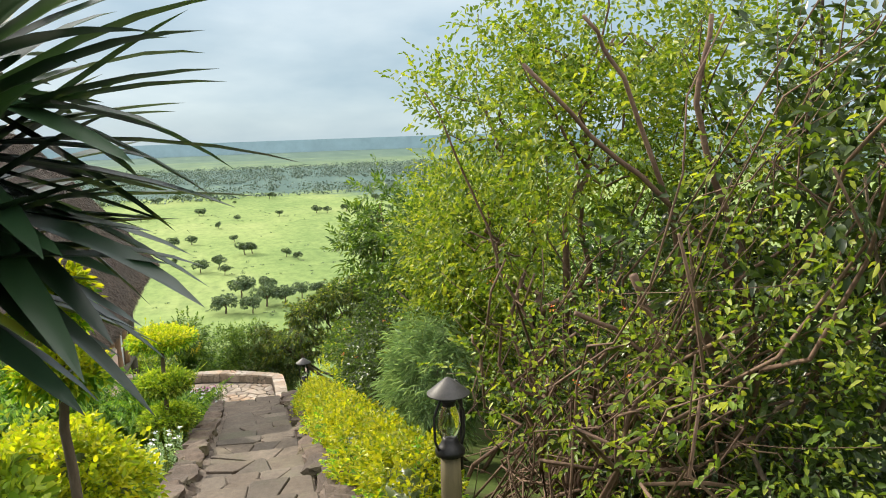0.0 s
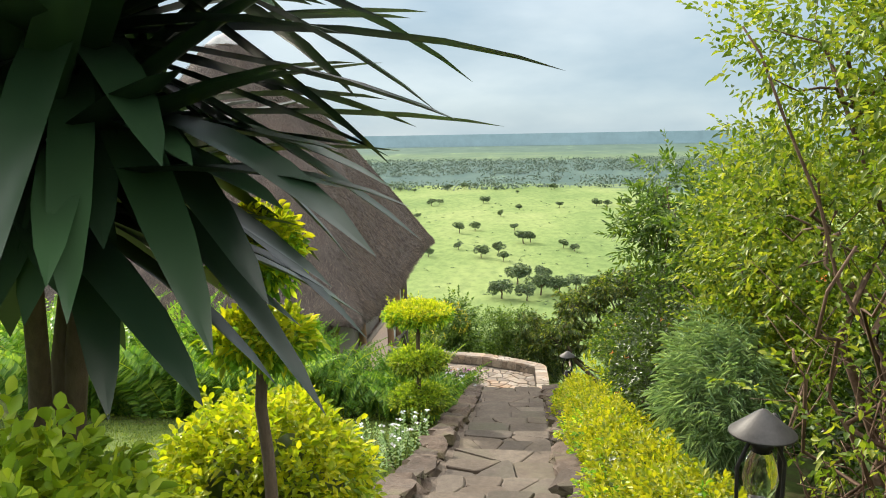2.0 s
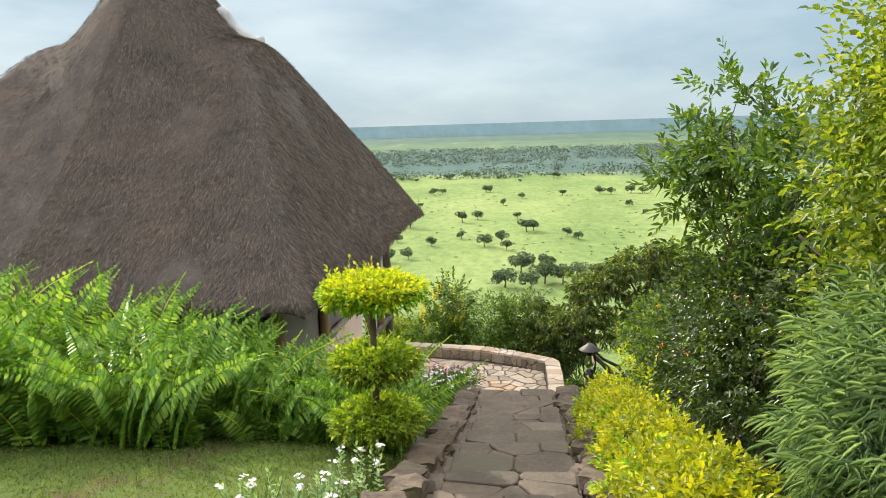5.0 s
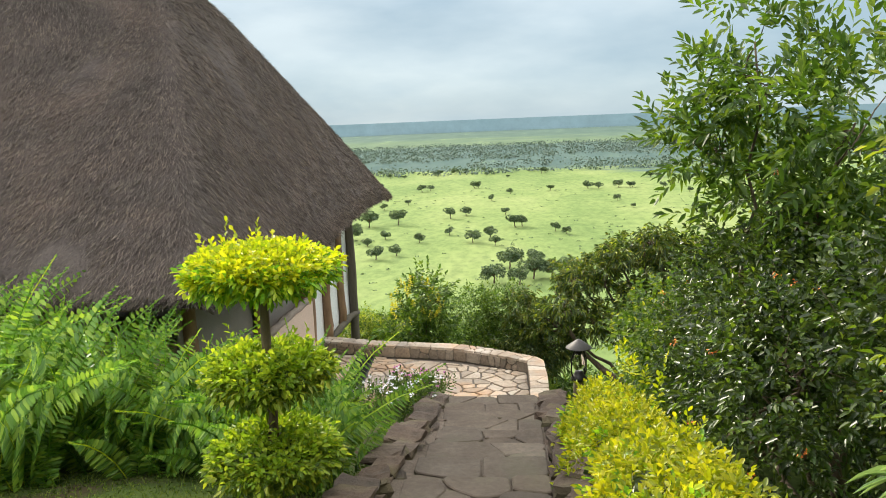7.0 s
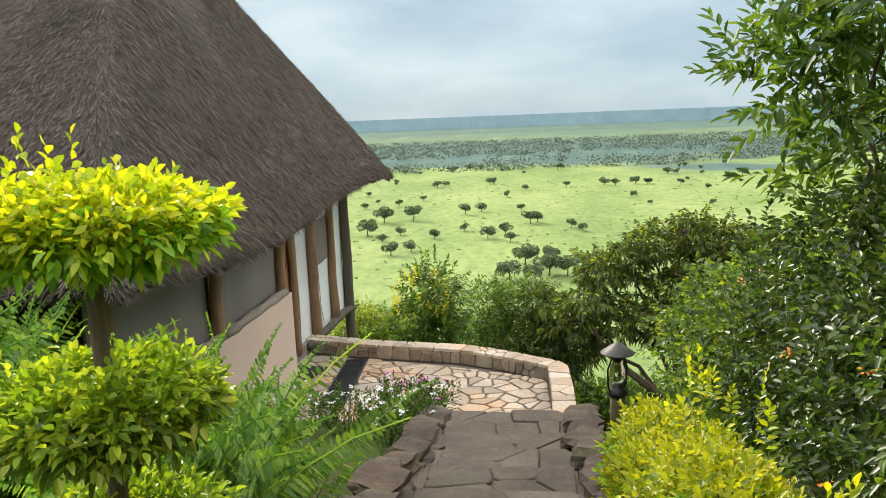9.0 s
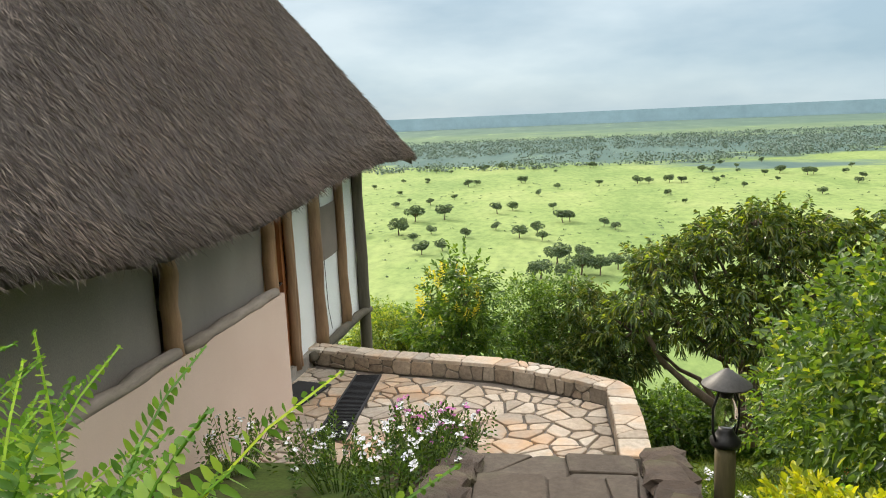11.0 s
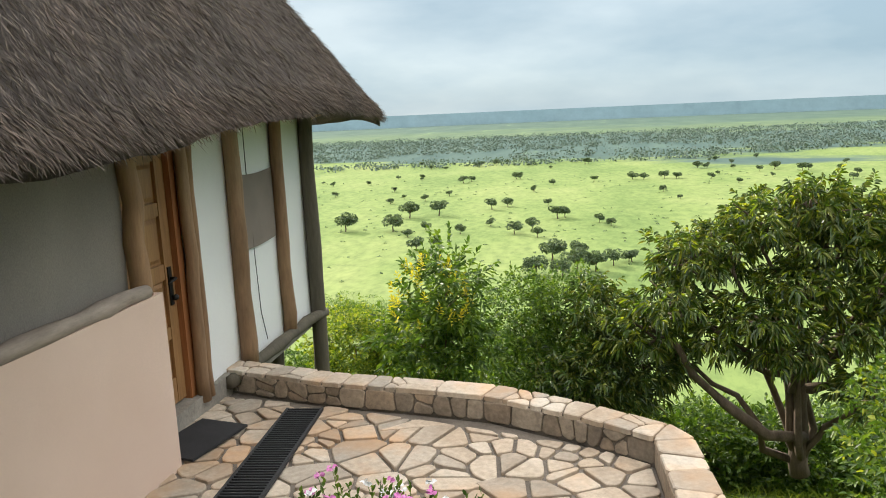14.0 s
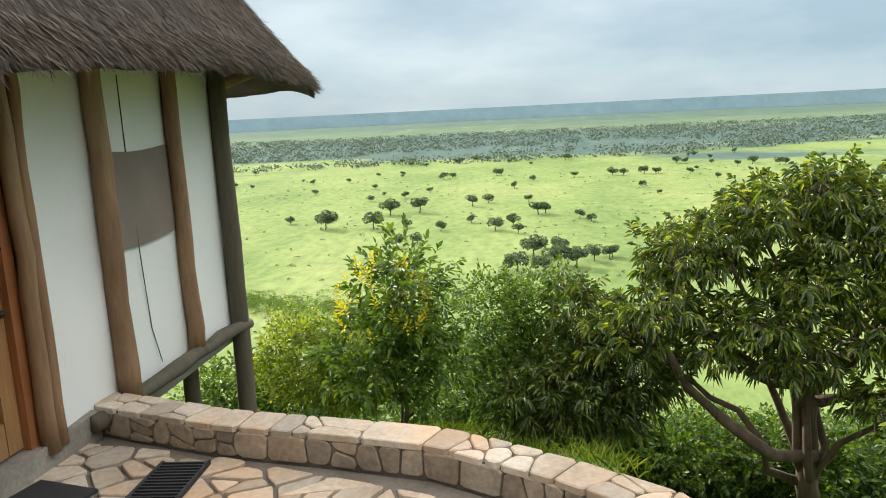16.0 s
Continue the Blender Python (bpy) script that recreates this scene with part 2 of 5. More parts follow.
M_GLASS.node_tree.nodes["Principled BSDF"].inputs["Transmission Weight"].default_value = 1.0
M_GLASS.node_tree.nodes["Principled BSDF"].inputs["Roughness"].default_value = 0.05
M_GLASS.node_tree.nodes["Principled BSDF"].inputs["IOR"].default_value = 1.2


def land_material():
    """Near turf and soil, the grassy plain below, wooded belts towards the horizon, haze painted into their colour."""
    mat = bpy.data.materials.new("land")
    mat.use_nodes = True
    nt = mat.node_tree
    b = nt.nodes["Principled BSDF"]
    b.inputs["Roughness"].default_value = 1.0
    b.inputs["Specular IOR Level"].default_value = 0.1
    turf = ramp_node(nt, noise_node(nt, 0.9, 8, 0.7), ((0.36, (0.085, 0.065, 0.04)), (0.48, (0.075, 0.11, 0.03)), (0.7, (0.125, 0.165, 0.04))))
    turf = mix_node(nt, 0.8, turf, ramp_node(nt, noise_node(nt, 30, 5, 0.7), ((0.3, (0.55, 0.55, 0.55)), (0.7, (1.2, 1.2, 1.1)))), "MULTIPLY")
    plain = ramp_node(nt, noise_node(nt, 0.011, 9, 0.62, (1, 0.45, 1)), ((0.3, (0.115, 0.18, 0.06)), (0.5, (0.175, 0.24, 0.085)), (0.7, (0.235, 0.285, 0.115))))
    plain = mix_node(nt, 0.8, plain, ramp_node(nt, noise_node(nt, 0.16, 6, 0.7, (1, 0.5, 1)), ((0.3, (0.58, 0.62, 0.6)), (0.6, (1.1, 1.07, 1.0)))), "MULTIPLY")
    # Blue-green tones stand in for haze over the distant woodland.
    hazy_wood = ramp_node(nt, noise_node(nt, 0.012, 8, 0.7, (1, 0.22, 1)), ((0.35, (0.05, 0.09, 0.085)), (0.6, (0.075, 0.12, 0.105)), (0.72, (0.14, 0.215, 0.115))))
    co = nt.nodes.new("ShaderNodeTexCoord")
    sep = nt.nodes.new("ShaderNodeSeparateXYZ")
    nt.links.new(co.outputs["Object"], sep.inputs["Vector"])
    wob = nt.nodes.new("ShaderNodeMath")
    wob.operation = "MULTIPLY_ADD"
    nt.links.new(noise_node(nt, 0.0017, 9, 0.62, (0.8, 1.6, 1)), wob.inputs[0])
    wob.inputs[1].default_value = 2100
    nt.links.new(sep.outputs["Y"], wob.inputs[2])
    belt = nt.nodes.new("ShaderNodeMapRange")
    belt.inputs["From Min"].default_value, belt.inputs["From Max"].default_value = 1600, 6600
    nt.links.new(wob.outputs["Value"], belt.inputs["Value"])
    # Gaps between the belts keep part of the haze tone.
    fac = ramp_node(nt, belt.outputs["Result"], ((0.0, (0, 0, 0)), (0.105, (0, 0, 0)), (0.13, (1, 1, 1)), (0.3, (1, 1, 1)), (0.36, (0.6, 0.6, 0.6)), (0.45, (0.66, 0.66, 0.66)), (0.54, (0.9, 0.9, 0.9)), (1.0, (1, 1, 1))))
    far = mix_node(nt, fac, plain, hazy_wood)
    low = nt.nodes.new("ShaderNodeMapRange")
    low.inputs["From Min"].default_value, low.inputs["From Max"].default_value = -20, -60
    nt.links.new(sep.outputs["Z"], low.inputs["Value"])
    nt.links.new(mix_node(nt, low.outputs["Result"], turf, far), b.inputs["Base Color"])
    return mat


M_LAND = land_material()
M_RIDGE = surface("hazy_hill_glow", ((0.3, (0.15, 0.22, 0.25)), (0.7, (0.19, 0.25, 0.28))), 0.002, 1.0, 0.01, 0)
# Blue emission stands in for haze over the backlit hills.
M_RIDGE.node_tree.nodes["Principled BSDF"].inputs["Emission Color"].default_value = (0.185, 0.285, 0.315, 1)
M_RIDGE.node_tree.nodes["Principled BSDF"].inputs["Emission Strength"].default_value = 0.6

# ---- mesh helpers ----
rng = np.random.default_rng(7)


class Geo:
    """Gathers vertices and faces for one mesh."""
    def __init__(self):
        self.v, self.f, self.n = [], [], 0

    def add(self, verts, faces):
        self.v.append(np.asarray(verts, float).reshape(-1, 3))
        self.f += [tuple(int(i) + self.n for i in f) for f in faces]
        self.n += len(self.v[-1])

    def box(self, c, s, m=None):
        p = np.array([(x, y, z) for x in (-.5, .5) for y in (-.5, .5) for z in (-.5, .5)]) * s
        if m is not None:
            p = np.array([m @ Vector(q) for q in p])
        self.add(p + np.array(c), [(0, 1, 3, 2), (4, 6, 7, 5), (0, 4, 5, 1), (2, 3, 7, 6), (0, 2, 6, 4), (1, 5, 7, 3)])

    def tube(self, pts, radii, sides=7, closed=True):
        pts = [Vector(p) for p in pts]
        rings = []
        for i, p in enumerate(pts):
            d = (pts[min(i + 1, len(pts) - 1)] - pts[max(i - 1, 0)]).normalized()
            a = d.cross(Vector((0.3, 0.9, 0.1)) if abs(d.z) > 0.8 else Vector((0, 0, 1))).normalized()
            b = d.cross(a)
            r = radii[i] if hasattr(radii, "__len__") else radii
            rings += [p + r * (math.cos(k * 2 * math.pi / sides) * a + math.sin(k * 2 * math.pi / sides) * b) for k in range(sides)]
        faces = [(i * sides + k, i * sides + (k + 1) % sides, (i + 1) * sides + (k + 1) % sides, (i + 1) * sides + k) for i in range(len(pts) - 1) for k in range(sides)]
        if closed:
            faces += [tuple(range(sides - 1, -1, -1)), tuple(range((len(pts) - 1) * sides, len(pts) * sides))]
        self.add(rings, faces)

    def lathe(self, profile, c=(0, 0, 0), sides=20):
        pts = [(c[0] + r * math.cos(k * 2 * math.pi / sides), c[1] + r * math.sin(k * 2 * math.pi / sides), c[2] + z) for r, z in profile for k in range(sides)]
        n = len(profile)
        self.add(pts, [(i * sides + k, i * sides + (k + 1) % sides, (i + 1) * sides + (k + 1) % sides, (i + 1) * sides + k) for i in range(n - 1) for k in range(sides)])

    def mesh(self, name, smooth=False):
        me = bpy.data.meshes.new(name)
        me.from_pydata(np.concatenate(self.v).tolist(), [], self.f)
        if smooth:
            me.polygons.foreach_set("use_smooth", [True] * len(me.polygons))
        me.update()
        return me


def part(name, geo, material, parent=None, label="", smooth=False):
    """One mesh object under a thing or a part, or a thing of its own."""
    me = geo.mesh(name, smooth) if isinstance(geo, Geo) else geo
    if not me.materials:
        me.materials.append(material)
    ob = new(name, me)
    if parent is not None:
        ob.parent = parent
    if label:
        ob["label"] = label
    return ob


def unit(a):
    return a / np.maximum(np.linalg.norm(a, axis=1, keepdims=True), 1e-9)


def leaf_mesh(name, p, d, length, width, droop=0.25, fold=0.25):
    """Many leaves in one mesh: base p, direction d, six corners each, folded along the midrib and drooping."""
    n = len(p)
    d = unit(d)
    side = unit(np.cross(d, unit(rng.normal(size=(n, 3)) * 0.55 + np.array((0, 0, 1)))))
    up = np.cross(side, d)
    length, width = np.broadcast_to(length, (n,))[:, None], np.broadcast_to(width, (n,))[:, None]
    drop = np.array((0, 0, -1)) * droop * length
    q = np.empty((n, 6, 3))
    q[:, 0] = p
    q[:, 1] = p + d * length * 0.35 + side * width * 0.5 + up * width * fold + drop * 0.12
    q[:, 2] = p + d * length * 0.72 + side * width * 0.36 + up * width * fold * 0.7 + drop * 0.5
    q[:, 3] = p + d * length + drop
    q[:, 4] = p + d * length * 0.72 - side * width * 0.36 + up * width * fold * 0.7 + drop * 0.5
    q[:, 5] = p + d * length * 0.35 - side * width * 0.5 + up * width * fold + drop * 0.12
    me = bpy.data.meshes.new(name)
    me.vertices.add(n * 6)
    me.vertices.foreach_set("co", q.ravel())
    idx = (np.arange(n)[:, None] * 6 + np.array([0, 5, 4, 3, 0, 3, 2, 1])).ravel()
    me.loops.add(n * 8)
    me.loops.foreach_set("vertex_index", idx.astype(np.int32))
    me.polygons.add(n * 2)
    me.polygons.foreach_set("loop_start", np.arange(0, n * 8, 4, dtype=np.int32))
    me.update(calc_edges=True)
    me.validate()
    return me


def sprigs(p, d, length, k, leaf, spread=0.9):
    """k leaves along each twig (start p, direction d): their bases and directions."""
    n = len(p)
    d = unit(d)
    a = unit(np.cross(d, rng.normal(size=(n, 3))))
    b = np.cross(d, a)
    out_p, out_d = [], []
    for i in range(k):
        ang = (i % 2) * math.pi + rng.uniform(-0.7, 0.7, n)
        s = a * np.cos(ang)[:, None] + b * np.sin(ang)[:, None]
        f = (i + 0.6) / k
        out_p.append(p + d * np.broadcast_to(length, (n,))[:, None] * f)
        out_d.append(d * (0.35 + 0.9 * f * f) + s * spread * (1.1 - 0.7 * f))
    return np.concatenate(out_p), np.concatenate(out_d)


def ball_points(n, c, r, inner=0.55, low=-1.0):
    u = unit(rng.normal(size=(n * 8 + 40, 3)))
    u = u[u[:, 2] > low][:n]
    rr = (inner ** 3 + (1 - inner ** 3) * rng.random(len(u))) ** (1 / 3)
    return np.array(c) + u * np.array(r) * rr[:, None], u


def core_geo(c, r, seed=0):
    """A lumpy solid filler; its dark colour stands in for shaded twigs and leaves inside."""
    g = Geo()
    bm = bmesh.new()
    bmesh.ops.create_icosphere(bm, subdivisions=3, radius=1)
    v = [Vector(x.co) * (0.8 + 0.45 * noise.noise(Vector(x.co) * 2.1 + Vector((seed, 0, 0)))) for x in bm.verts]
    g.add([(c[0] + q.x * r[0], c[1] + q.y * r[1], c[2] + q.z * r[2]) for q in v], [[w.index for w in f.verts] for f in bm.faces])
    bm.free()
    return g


def wobble_line(a, b, n, amount, seed):
    a, b = Vector(a), Vector(b)
    return [a.lerp(b, i / (n - 1)) + amount * Vector((noise.noise(Vector((seed, i * 0.5, 0))), noise.noise(Vector((seed, i * 0.5, 7))), noise.noise(Vector((seed, i * 0.5, 13))))) * min(1, i) for i in range(n)]


def thing(name, place, label, category, group="", kind=""):
    e = new(name)
    e.location = place
    return tagged(e, label, category, group, kind)


def keep(ob, parent):
    """Hang a part, modelled in world places, under its thing."""
    ob.parent = parent
    ob.matrix_parent_inverse = Matrix.Translation(-Vector(parent.location))
    return ob

# ---- the lie of the land ----
def smooth01(a, b, x):
    t = min(1, max(0, (x - a) / (b - a)))
    return t * t * (3 - 2 * t)


def land_z(x, y):
    """Height of the ground."""
    slope = -0.25 * y if y < 0 else 0.0
    if y < -20:
        slope = 5.0 + 0.1 * min(20, -20 - y)
    near = slope + (0.05 if x < -1.2 else -0.08)
    if x > 1:
        near -= 0.2 * min(x - 1, 12) * smooth01(-22, -4, y)
    if -1.3 < x < 0.3 and y < 0.3:
        near = slope - 0.28
    if x < -3.3 and y > -3.2:
        near = -0.35
    if -3.8 < x < 0.2 and -0.7 < y < 2.75 and not (-1.9 < x < -1.25 and y < 0.1):
        return -0.45
    if y > 2.0 or (x > 0.15 and y > -1.5):
        edge = 2.2 if x < 0.15 else -1.0
        d = max(0, y - edge)
        near = min(near, -0.25 - 0.42 * d) if y > 2.0 else near - 0.42 * d * smooth01(0.15, 0.7, x) - 0.1
    hill = near + 0.35 * noise.noise(Vector((x * 0.15, y * 0.15, 0))) * smooth01(3, 9, abs(x) + max(0, y - 2))
    if y > 12:
        hill = min(hill, -0.25 - 0.42 * 9.8 - 0.62 * (y - 12)) + 1.5 * noise.noise(Vector((x * 0.03, y * 0.03, 0))) * smooth01(12, 40, y)
    return max(hill, -75 + 0.15 * noise.noise(Vector((x * 0.02, y * 0.02, 3))))


def spaced(fine_a, fine_b, step, far_a, far_b, grow=1.16):
    mid = list(np.arange(fine_a, fine_b + step / 2, step))
    hi, s = [mid[-1]], step
    while hi[-1] < far_b:
        s *= grow
        hi.append(min(far_b, hi[-1] + s))
    lo, s = [mid[0]], step
    while lo[-1] > far_a:
        s *= grow
        lo.append(max(far_a, lo[-1] - s))
    return lo[:0:-1] + mid + hi[1:]


gx, gy = spaced(-9, 8, 0.22, -4900, 4900), spaced(-17, 14, 0.22, -600, 4900)
g = Geo()
g.add([(x, y, land_z(x, y)) for y in gy for x in gx], [(j * len(gx) + i, j * len(gx) + i + 1, (j + 1) * len(gx) + i + 1, (j + 1) * len(gx) + i) for j in range(len(gy) - 1) for i in range(len(gx) - 1)])
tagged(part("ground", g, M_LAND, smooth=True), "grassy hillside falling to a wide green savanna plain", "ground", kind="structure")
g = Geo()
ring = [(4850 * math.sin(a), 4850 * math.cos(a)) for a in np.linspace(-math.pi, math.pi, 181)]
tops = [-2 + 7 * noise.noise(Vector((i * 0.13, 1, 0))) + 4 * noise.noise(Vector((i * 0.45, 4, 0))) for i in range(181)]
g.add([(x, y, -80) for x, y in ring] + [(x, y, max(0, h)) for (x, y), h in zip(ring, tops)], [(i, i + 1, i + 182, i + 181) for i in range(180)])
tagged(part("backdrop", g, M_RIDGE), "low hills along the horizon, haze painted on as a blue glow", "hills", kind="structure")

# ---- hut ----
hut = thing("thatched_hut", (-6.5, 1.4, -0.3), "safari hut with steep brown thatched roof and canvas walls", "hut")
EAVE_X0, EAVE_X1, EAVE_Y0, EAVE_Y1, EAVE_Z = -10.36, -2.71, -3.5, 5.75, 2.27
MIDX, MIDY = -6.54, 1.55


def roof_z(x, y):
    dr, dl, dn, df = EAVE_X1 - x, x - EAVE_X0, y - EAVE_Y0, EAVE_Y1 - y
    planes = [1.72 * dr, 1.72 * dl, 0.84 * dn, 0.9 * df, 3.42]
    hip = -math.log(sum(math.exp(-7 * p) for p in planes)) / 7
    r = math.hypot((x - MIDX) * 0.95, (y - MIDY) * 0.8)
    cone = 4.69 - 1.55 * max(0, r - 0.5) if r < 3.2 else -9
    a, b = hip, cone
    sag = 0.12 * math.tanh((y - 0.9) / 1.3) * math.exp(-max(0, dr)) * (1 - smooth01(3.6, 5.7, y)) * smooth01(-3.6, -2.0, y)
    return EAVE_Z + sag + (max(a, b) + 0.12 * math.exp(-abs(a - b) * 4))


def inset(u, v):
    """Plan of the roof with rounded corners: u, v from 0 to 1."""
    x, y = u * 2 - 1, v * 2 - 1
    k = 1 - 0.015 * (abs(x) * abs(y)) ** 4
    return MIDX + x * k * (EAVE_X1 - EAVE_X0) / 2, (EAVE_Y0 + EAVE_Y1) / 2 + y * k * (EAVE_Y1 - EAVE_Y0) / 2


NU, NV = 96, 104
g = Geo()
pts = [inset(i / NU, j / NV) for j in range(NV + 1) for i in range(NU + 1)]
top = [(x, y, roof_z(x, y) + 0.05 * noise.noise(Vector((x * 1.1, y * 1.1, 2))) + 0.025 * noise.noise(Vector((x * 4, y * 4, 2)))) for x, y in pts]
quads = [(j * (NU + 1) + i, j * (NU + 1) + i + 1, (j + 1) * (NU + 1) + i + 1, (j + 1) * (NU + 1) + i) for j in range(NV) for i in range(NU)]
g.add(top, quads)
under = [(x, y, z - 0.13) for x, y, z in top]
g.add(under, [q[::-1] for q in quads])
rim = [i for i in range(NU + 1)] + [(j + 1) * (NU + 1) + NU for j in range(NV)] + [NV * (NU + 1) + NU - 1 - i for i in range(NU)] + [(NV - 1 - j) * (NU + 1) for j in range(NV - 1)]
off = len(top)
g.f += [(rim[k], rim[k] + off, rim[(k + 1) % len(rim)] + off, rim[(k + 1) % len(rim)]) for k in range(len(rim))]
roof = keep(part("roof", g, M_THATCH, smooth=True, label="steep weathered brown grass thatch"), hut)
# loose straws lying down the slope, and the ragged fringe of the eave
n = 240000
u, v = rng.random(n), rng.random(n)
P, D = np.empty((n, 3)), np.empty((n, 3))
for i in range(n):
    if i < 205000:
        a, b = (0.5 + 0.5 * u[i], v[i]) if i % 4 else (u[i], v[i] * 0.6)
    else:
        s = u[i]
        a, b = (1, s) if i % 3 else (s, 0)
        a, b = min(1, a - 0.012 * v[i]), max(0.0, b + 0.008 * v[i] if b == 0 else b)
    x, y = inset(a, b)
    z = roof_z(x, y)
    gxx, gyy = roof_z(x + 0.05, y) - z, roof_z(x, y + 0.05) - z
    dd = Vector((-gxx, -gyy, -(gxx * gxx + gyy * gyy) / 0.05))
    dd.normalize()
    P[i], D[i] = (x, y, z + 0.02 + (0 if i < 205000 else -0.1 * random.random())), dd + Vector((random.gauss(0, 0.26), random.gauss(0, 0.26), random.gauss(0.18, 0.16) if i < 205000 else 0.3 + random.gauss(0, 0.1)))
L = np.where(np.arange(n) < 205000, rng.uniform(0.05, 0.12, n), rng.uniform(0.06, 0.15, n))
ob = keep(part("straw", leaf_mesh("straw", P, D, L, rng.uniform(0.003, 0.007, n), 0.05, 0.1), M_STRAW, label="loose thatching straws and ragged eave fringe"), roof)
ob["kind"] = "stuff"
ob.matrix_parent_inverse = Matrix.Identity(4)
g = Geo()
g.lathe([(0.0, 0.36), (0.12, 0.34), (0.3, 0.25), (0.48, 0.1), (0.56, -0.05), (0.5, -0.1), (0.0, -0.1)], (MIDX, MIDY, EAVE_Z + 4.67), 18)
keep(part("roof_cap", g, M_CAP, smooth=True, label="grey cement cap on the peak"), hut)
for sx in (-1, 1):
    g = Geo()
    line = [(MIDX + sx * (1.0 + 0.09 * k), MIDY, roof_z(MIDX + sx * (1.0 + 0.09 * k), MIDY) - 0.02) for k in range(9)]
    g.tube(line, [0.14 + 0.02 * math.sin(k * 1.7) for k in range(9)], 9)
    keep(part("ridge_cap", g, M_CAP, smooth=True, label="grey cement ridge capping"), hut)


def hut_part(name, g, mat, label="", smooth=False):
    return keep(part(name, g, mat, label=label, smooth=smooth), hut)


# low plastered wall with log sill, dark mesh windows between poles
g = Geo()
g.box((-3.30, -1.05, 0.39), (0.24, 4.2, 1.56))
hut_part("plaster_wall", g, M_PLASTER, "pinkish-beige plastered low wall")
g = Geo()
g.box((-3.45, 0.94, 0.38), (0.5, 0.2, 1.5))
hut_part("plaster_return", g, M_PLASTER)
g = Geo()
g.box((-6.4, -2.95, 0.6), (6.0, 0.24, 2.2))
hut_part("back_wall", g, M_PLASTER)
g = Geo()
g.box((-9.4, 1.0, 0.85), (0.2, 8.0, 2.7))
hut_part("side_wall", g, M_PLASTER)
g = Geo()
g.box((-6.5, 4.95, 1.1), (5.8, 0.08, 2.3))
hut_part("canvas_front", g, M_CANVAS)
g = Geo()
g.box((-6.5, 1.0, -0.1), (5.9, 8.0, 0.16))
hut_part("hut_floor", g, M_CONCRETE)
for y0, y1 in ((-3.0, -1.03), (-0.93, 0.9)):
    g = Geo()
    N = 14
    rows = [[(-3.33 + 0.018 * math.sin(i * 1.1 + y0) * math.sin(k / 6 * math.pi), y0 + (y1 - y0) * i / N, 1.15 + 1.2 * k / 6) for i in range(N + 1)] for k in range(7)]
    g.add([p for r in rows for p in r], [(k * (N + 1) + i, k * (N + 1) + i + 1, (k + 1) * (N + 1) + i + 1, (k + 1) * (N + 1) + i) for k in range(6) for i in range(N)])
    g.add([(p[0] - 0.02, p[1], p[2]) for r in rows for p in r], [(k * (N + 1) + i, (k + 1) * (N + 1) + i, (k + 1) * (N + 1) + i + 1, k * (N + 1) + i + 1) for k in range(6) for i in range(N)])
    hut_part("window_screen", g, M_MESH, "taut grey-brown mesh window", True)
    g = Geo()
    g.tube(wobble_line((-3.22, y0, 1.205), (-3.22, y1 + 0.02, 1.205), 9, 0.03, y0), [0.052 + 0.01 * math.sin(i * 2.3) for i in range(9)], 9)
    hut_part("window_sill", g, M_SILL, "knotty weathered log sill", True)


def pole(x, y, z0, z1, r, seed, mat=M_POLE, bend=0.03):
    g = Geo()
    n = 12
    g.tube(wobble_line((x, y, z0), (x, y, z1), n, bend, seed), [r * (1.1 - 0.2 * i / n + 0.08 * noise.noise(Vector((seed, i, 5)))) for i in range(n)], 10)
    return hut_part("pole", g, mat, "", True)


pole(-3.25, -0.98, 1.17, 2.5, 0.065, 1)
pole(-3.27, 0.95, 1.15, 2.5, 0.065, 2)
pole(-3.3, -2.8, 1.15, 2.5, 0.07, 9)
pole(-3.5, 2.07, 0.02, 2.68, 0.05, 3)
pole(-3.51, 2.18, 0.02, 2.68, 0.042, 4)
pole(-3.47, 2.92, 0.0, 2.7, 0.075, 5)
pole(-3.47, 3.99, 0.0, 2.72, 0.065, 6)
pole(-3.45, 4.88, -2.3, 2.6, 0.085, 7, M_POLEDARK)
pole(-3.95, 4.75, -2.3, 0.0, 0.08, 8, M_POLEDARK)
pole(-4.6, 4.9, -2.4, 0.0, 0.08, 10, M_POLEDARK)
g = Geo()
g.tube(wobble_line((-3.46, 2.45, 0.03), (-3.42, 5.0, 0.0), 10, 0.04, 21), [0.06 + 0.008 * math.sin(i * 2) for i in range(10)], 9)
hut_part("rail", g, M_POLEDARK, "grey-green weathered log rail", True)
g = Geo()
g.tube([(-3.75, 4.85, 2.15), (-3.2, 5.2, 2.38)], 0.05, 8)
hut_part("rafter", g, M_POLE, "", True)
g = Geo()
g.box((-3.56, 1.62, -0.02), (0.14, 1.9, 0.2))
hut_part("door_sill", g, M_CONCRETE, "grey worn door sill")
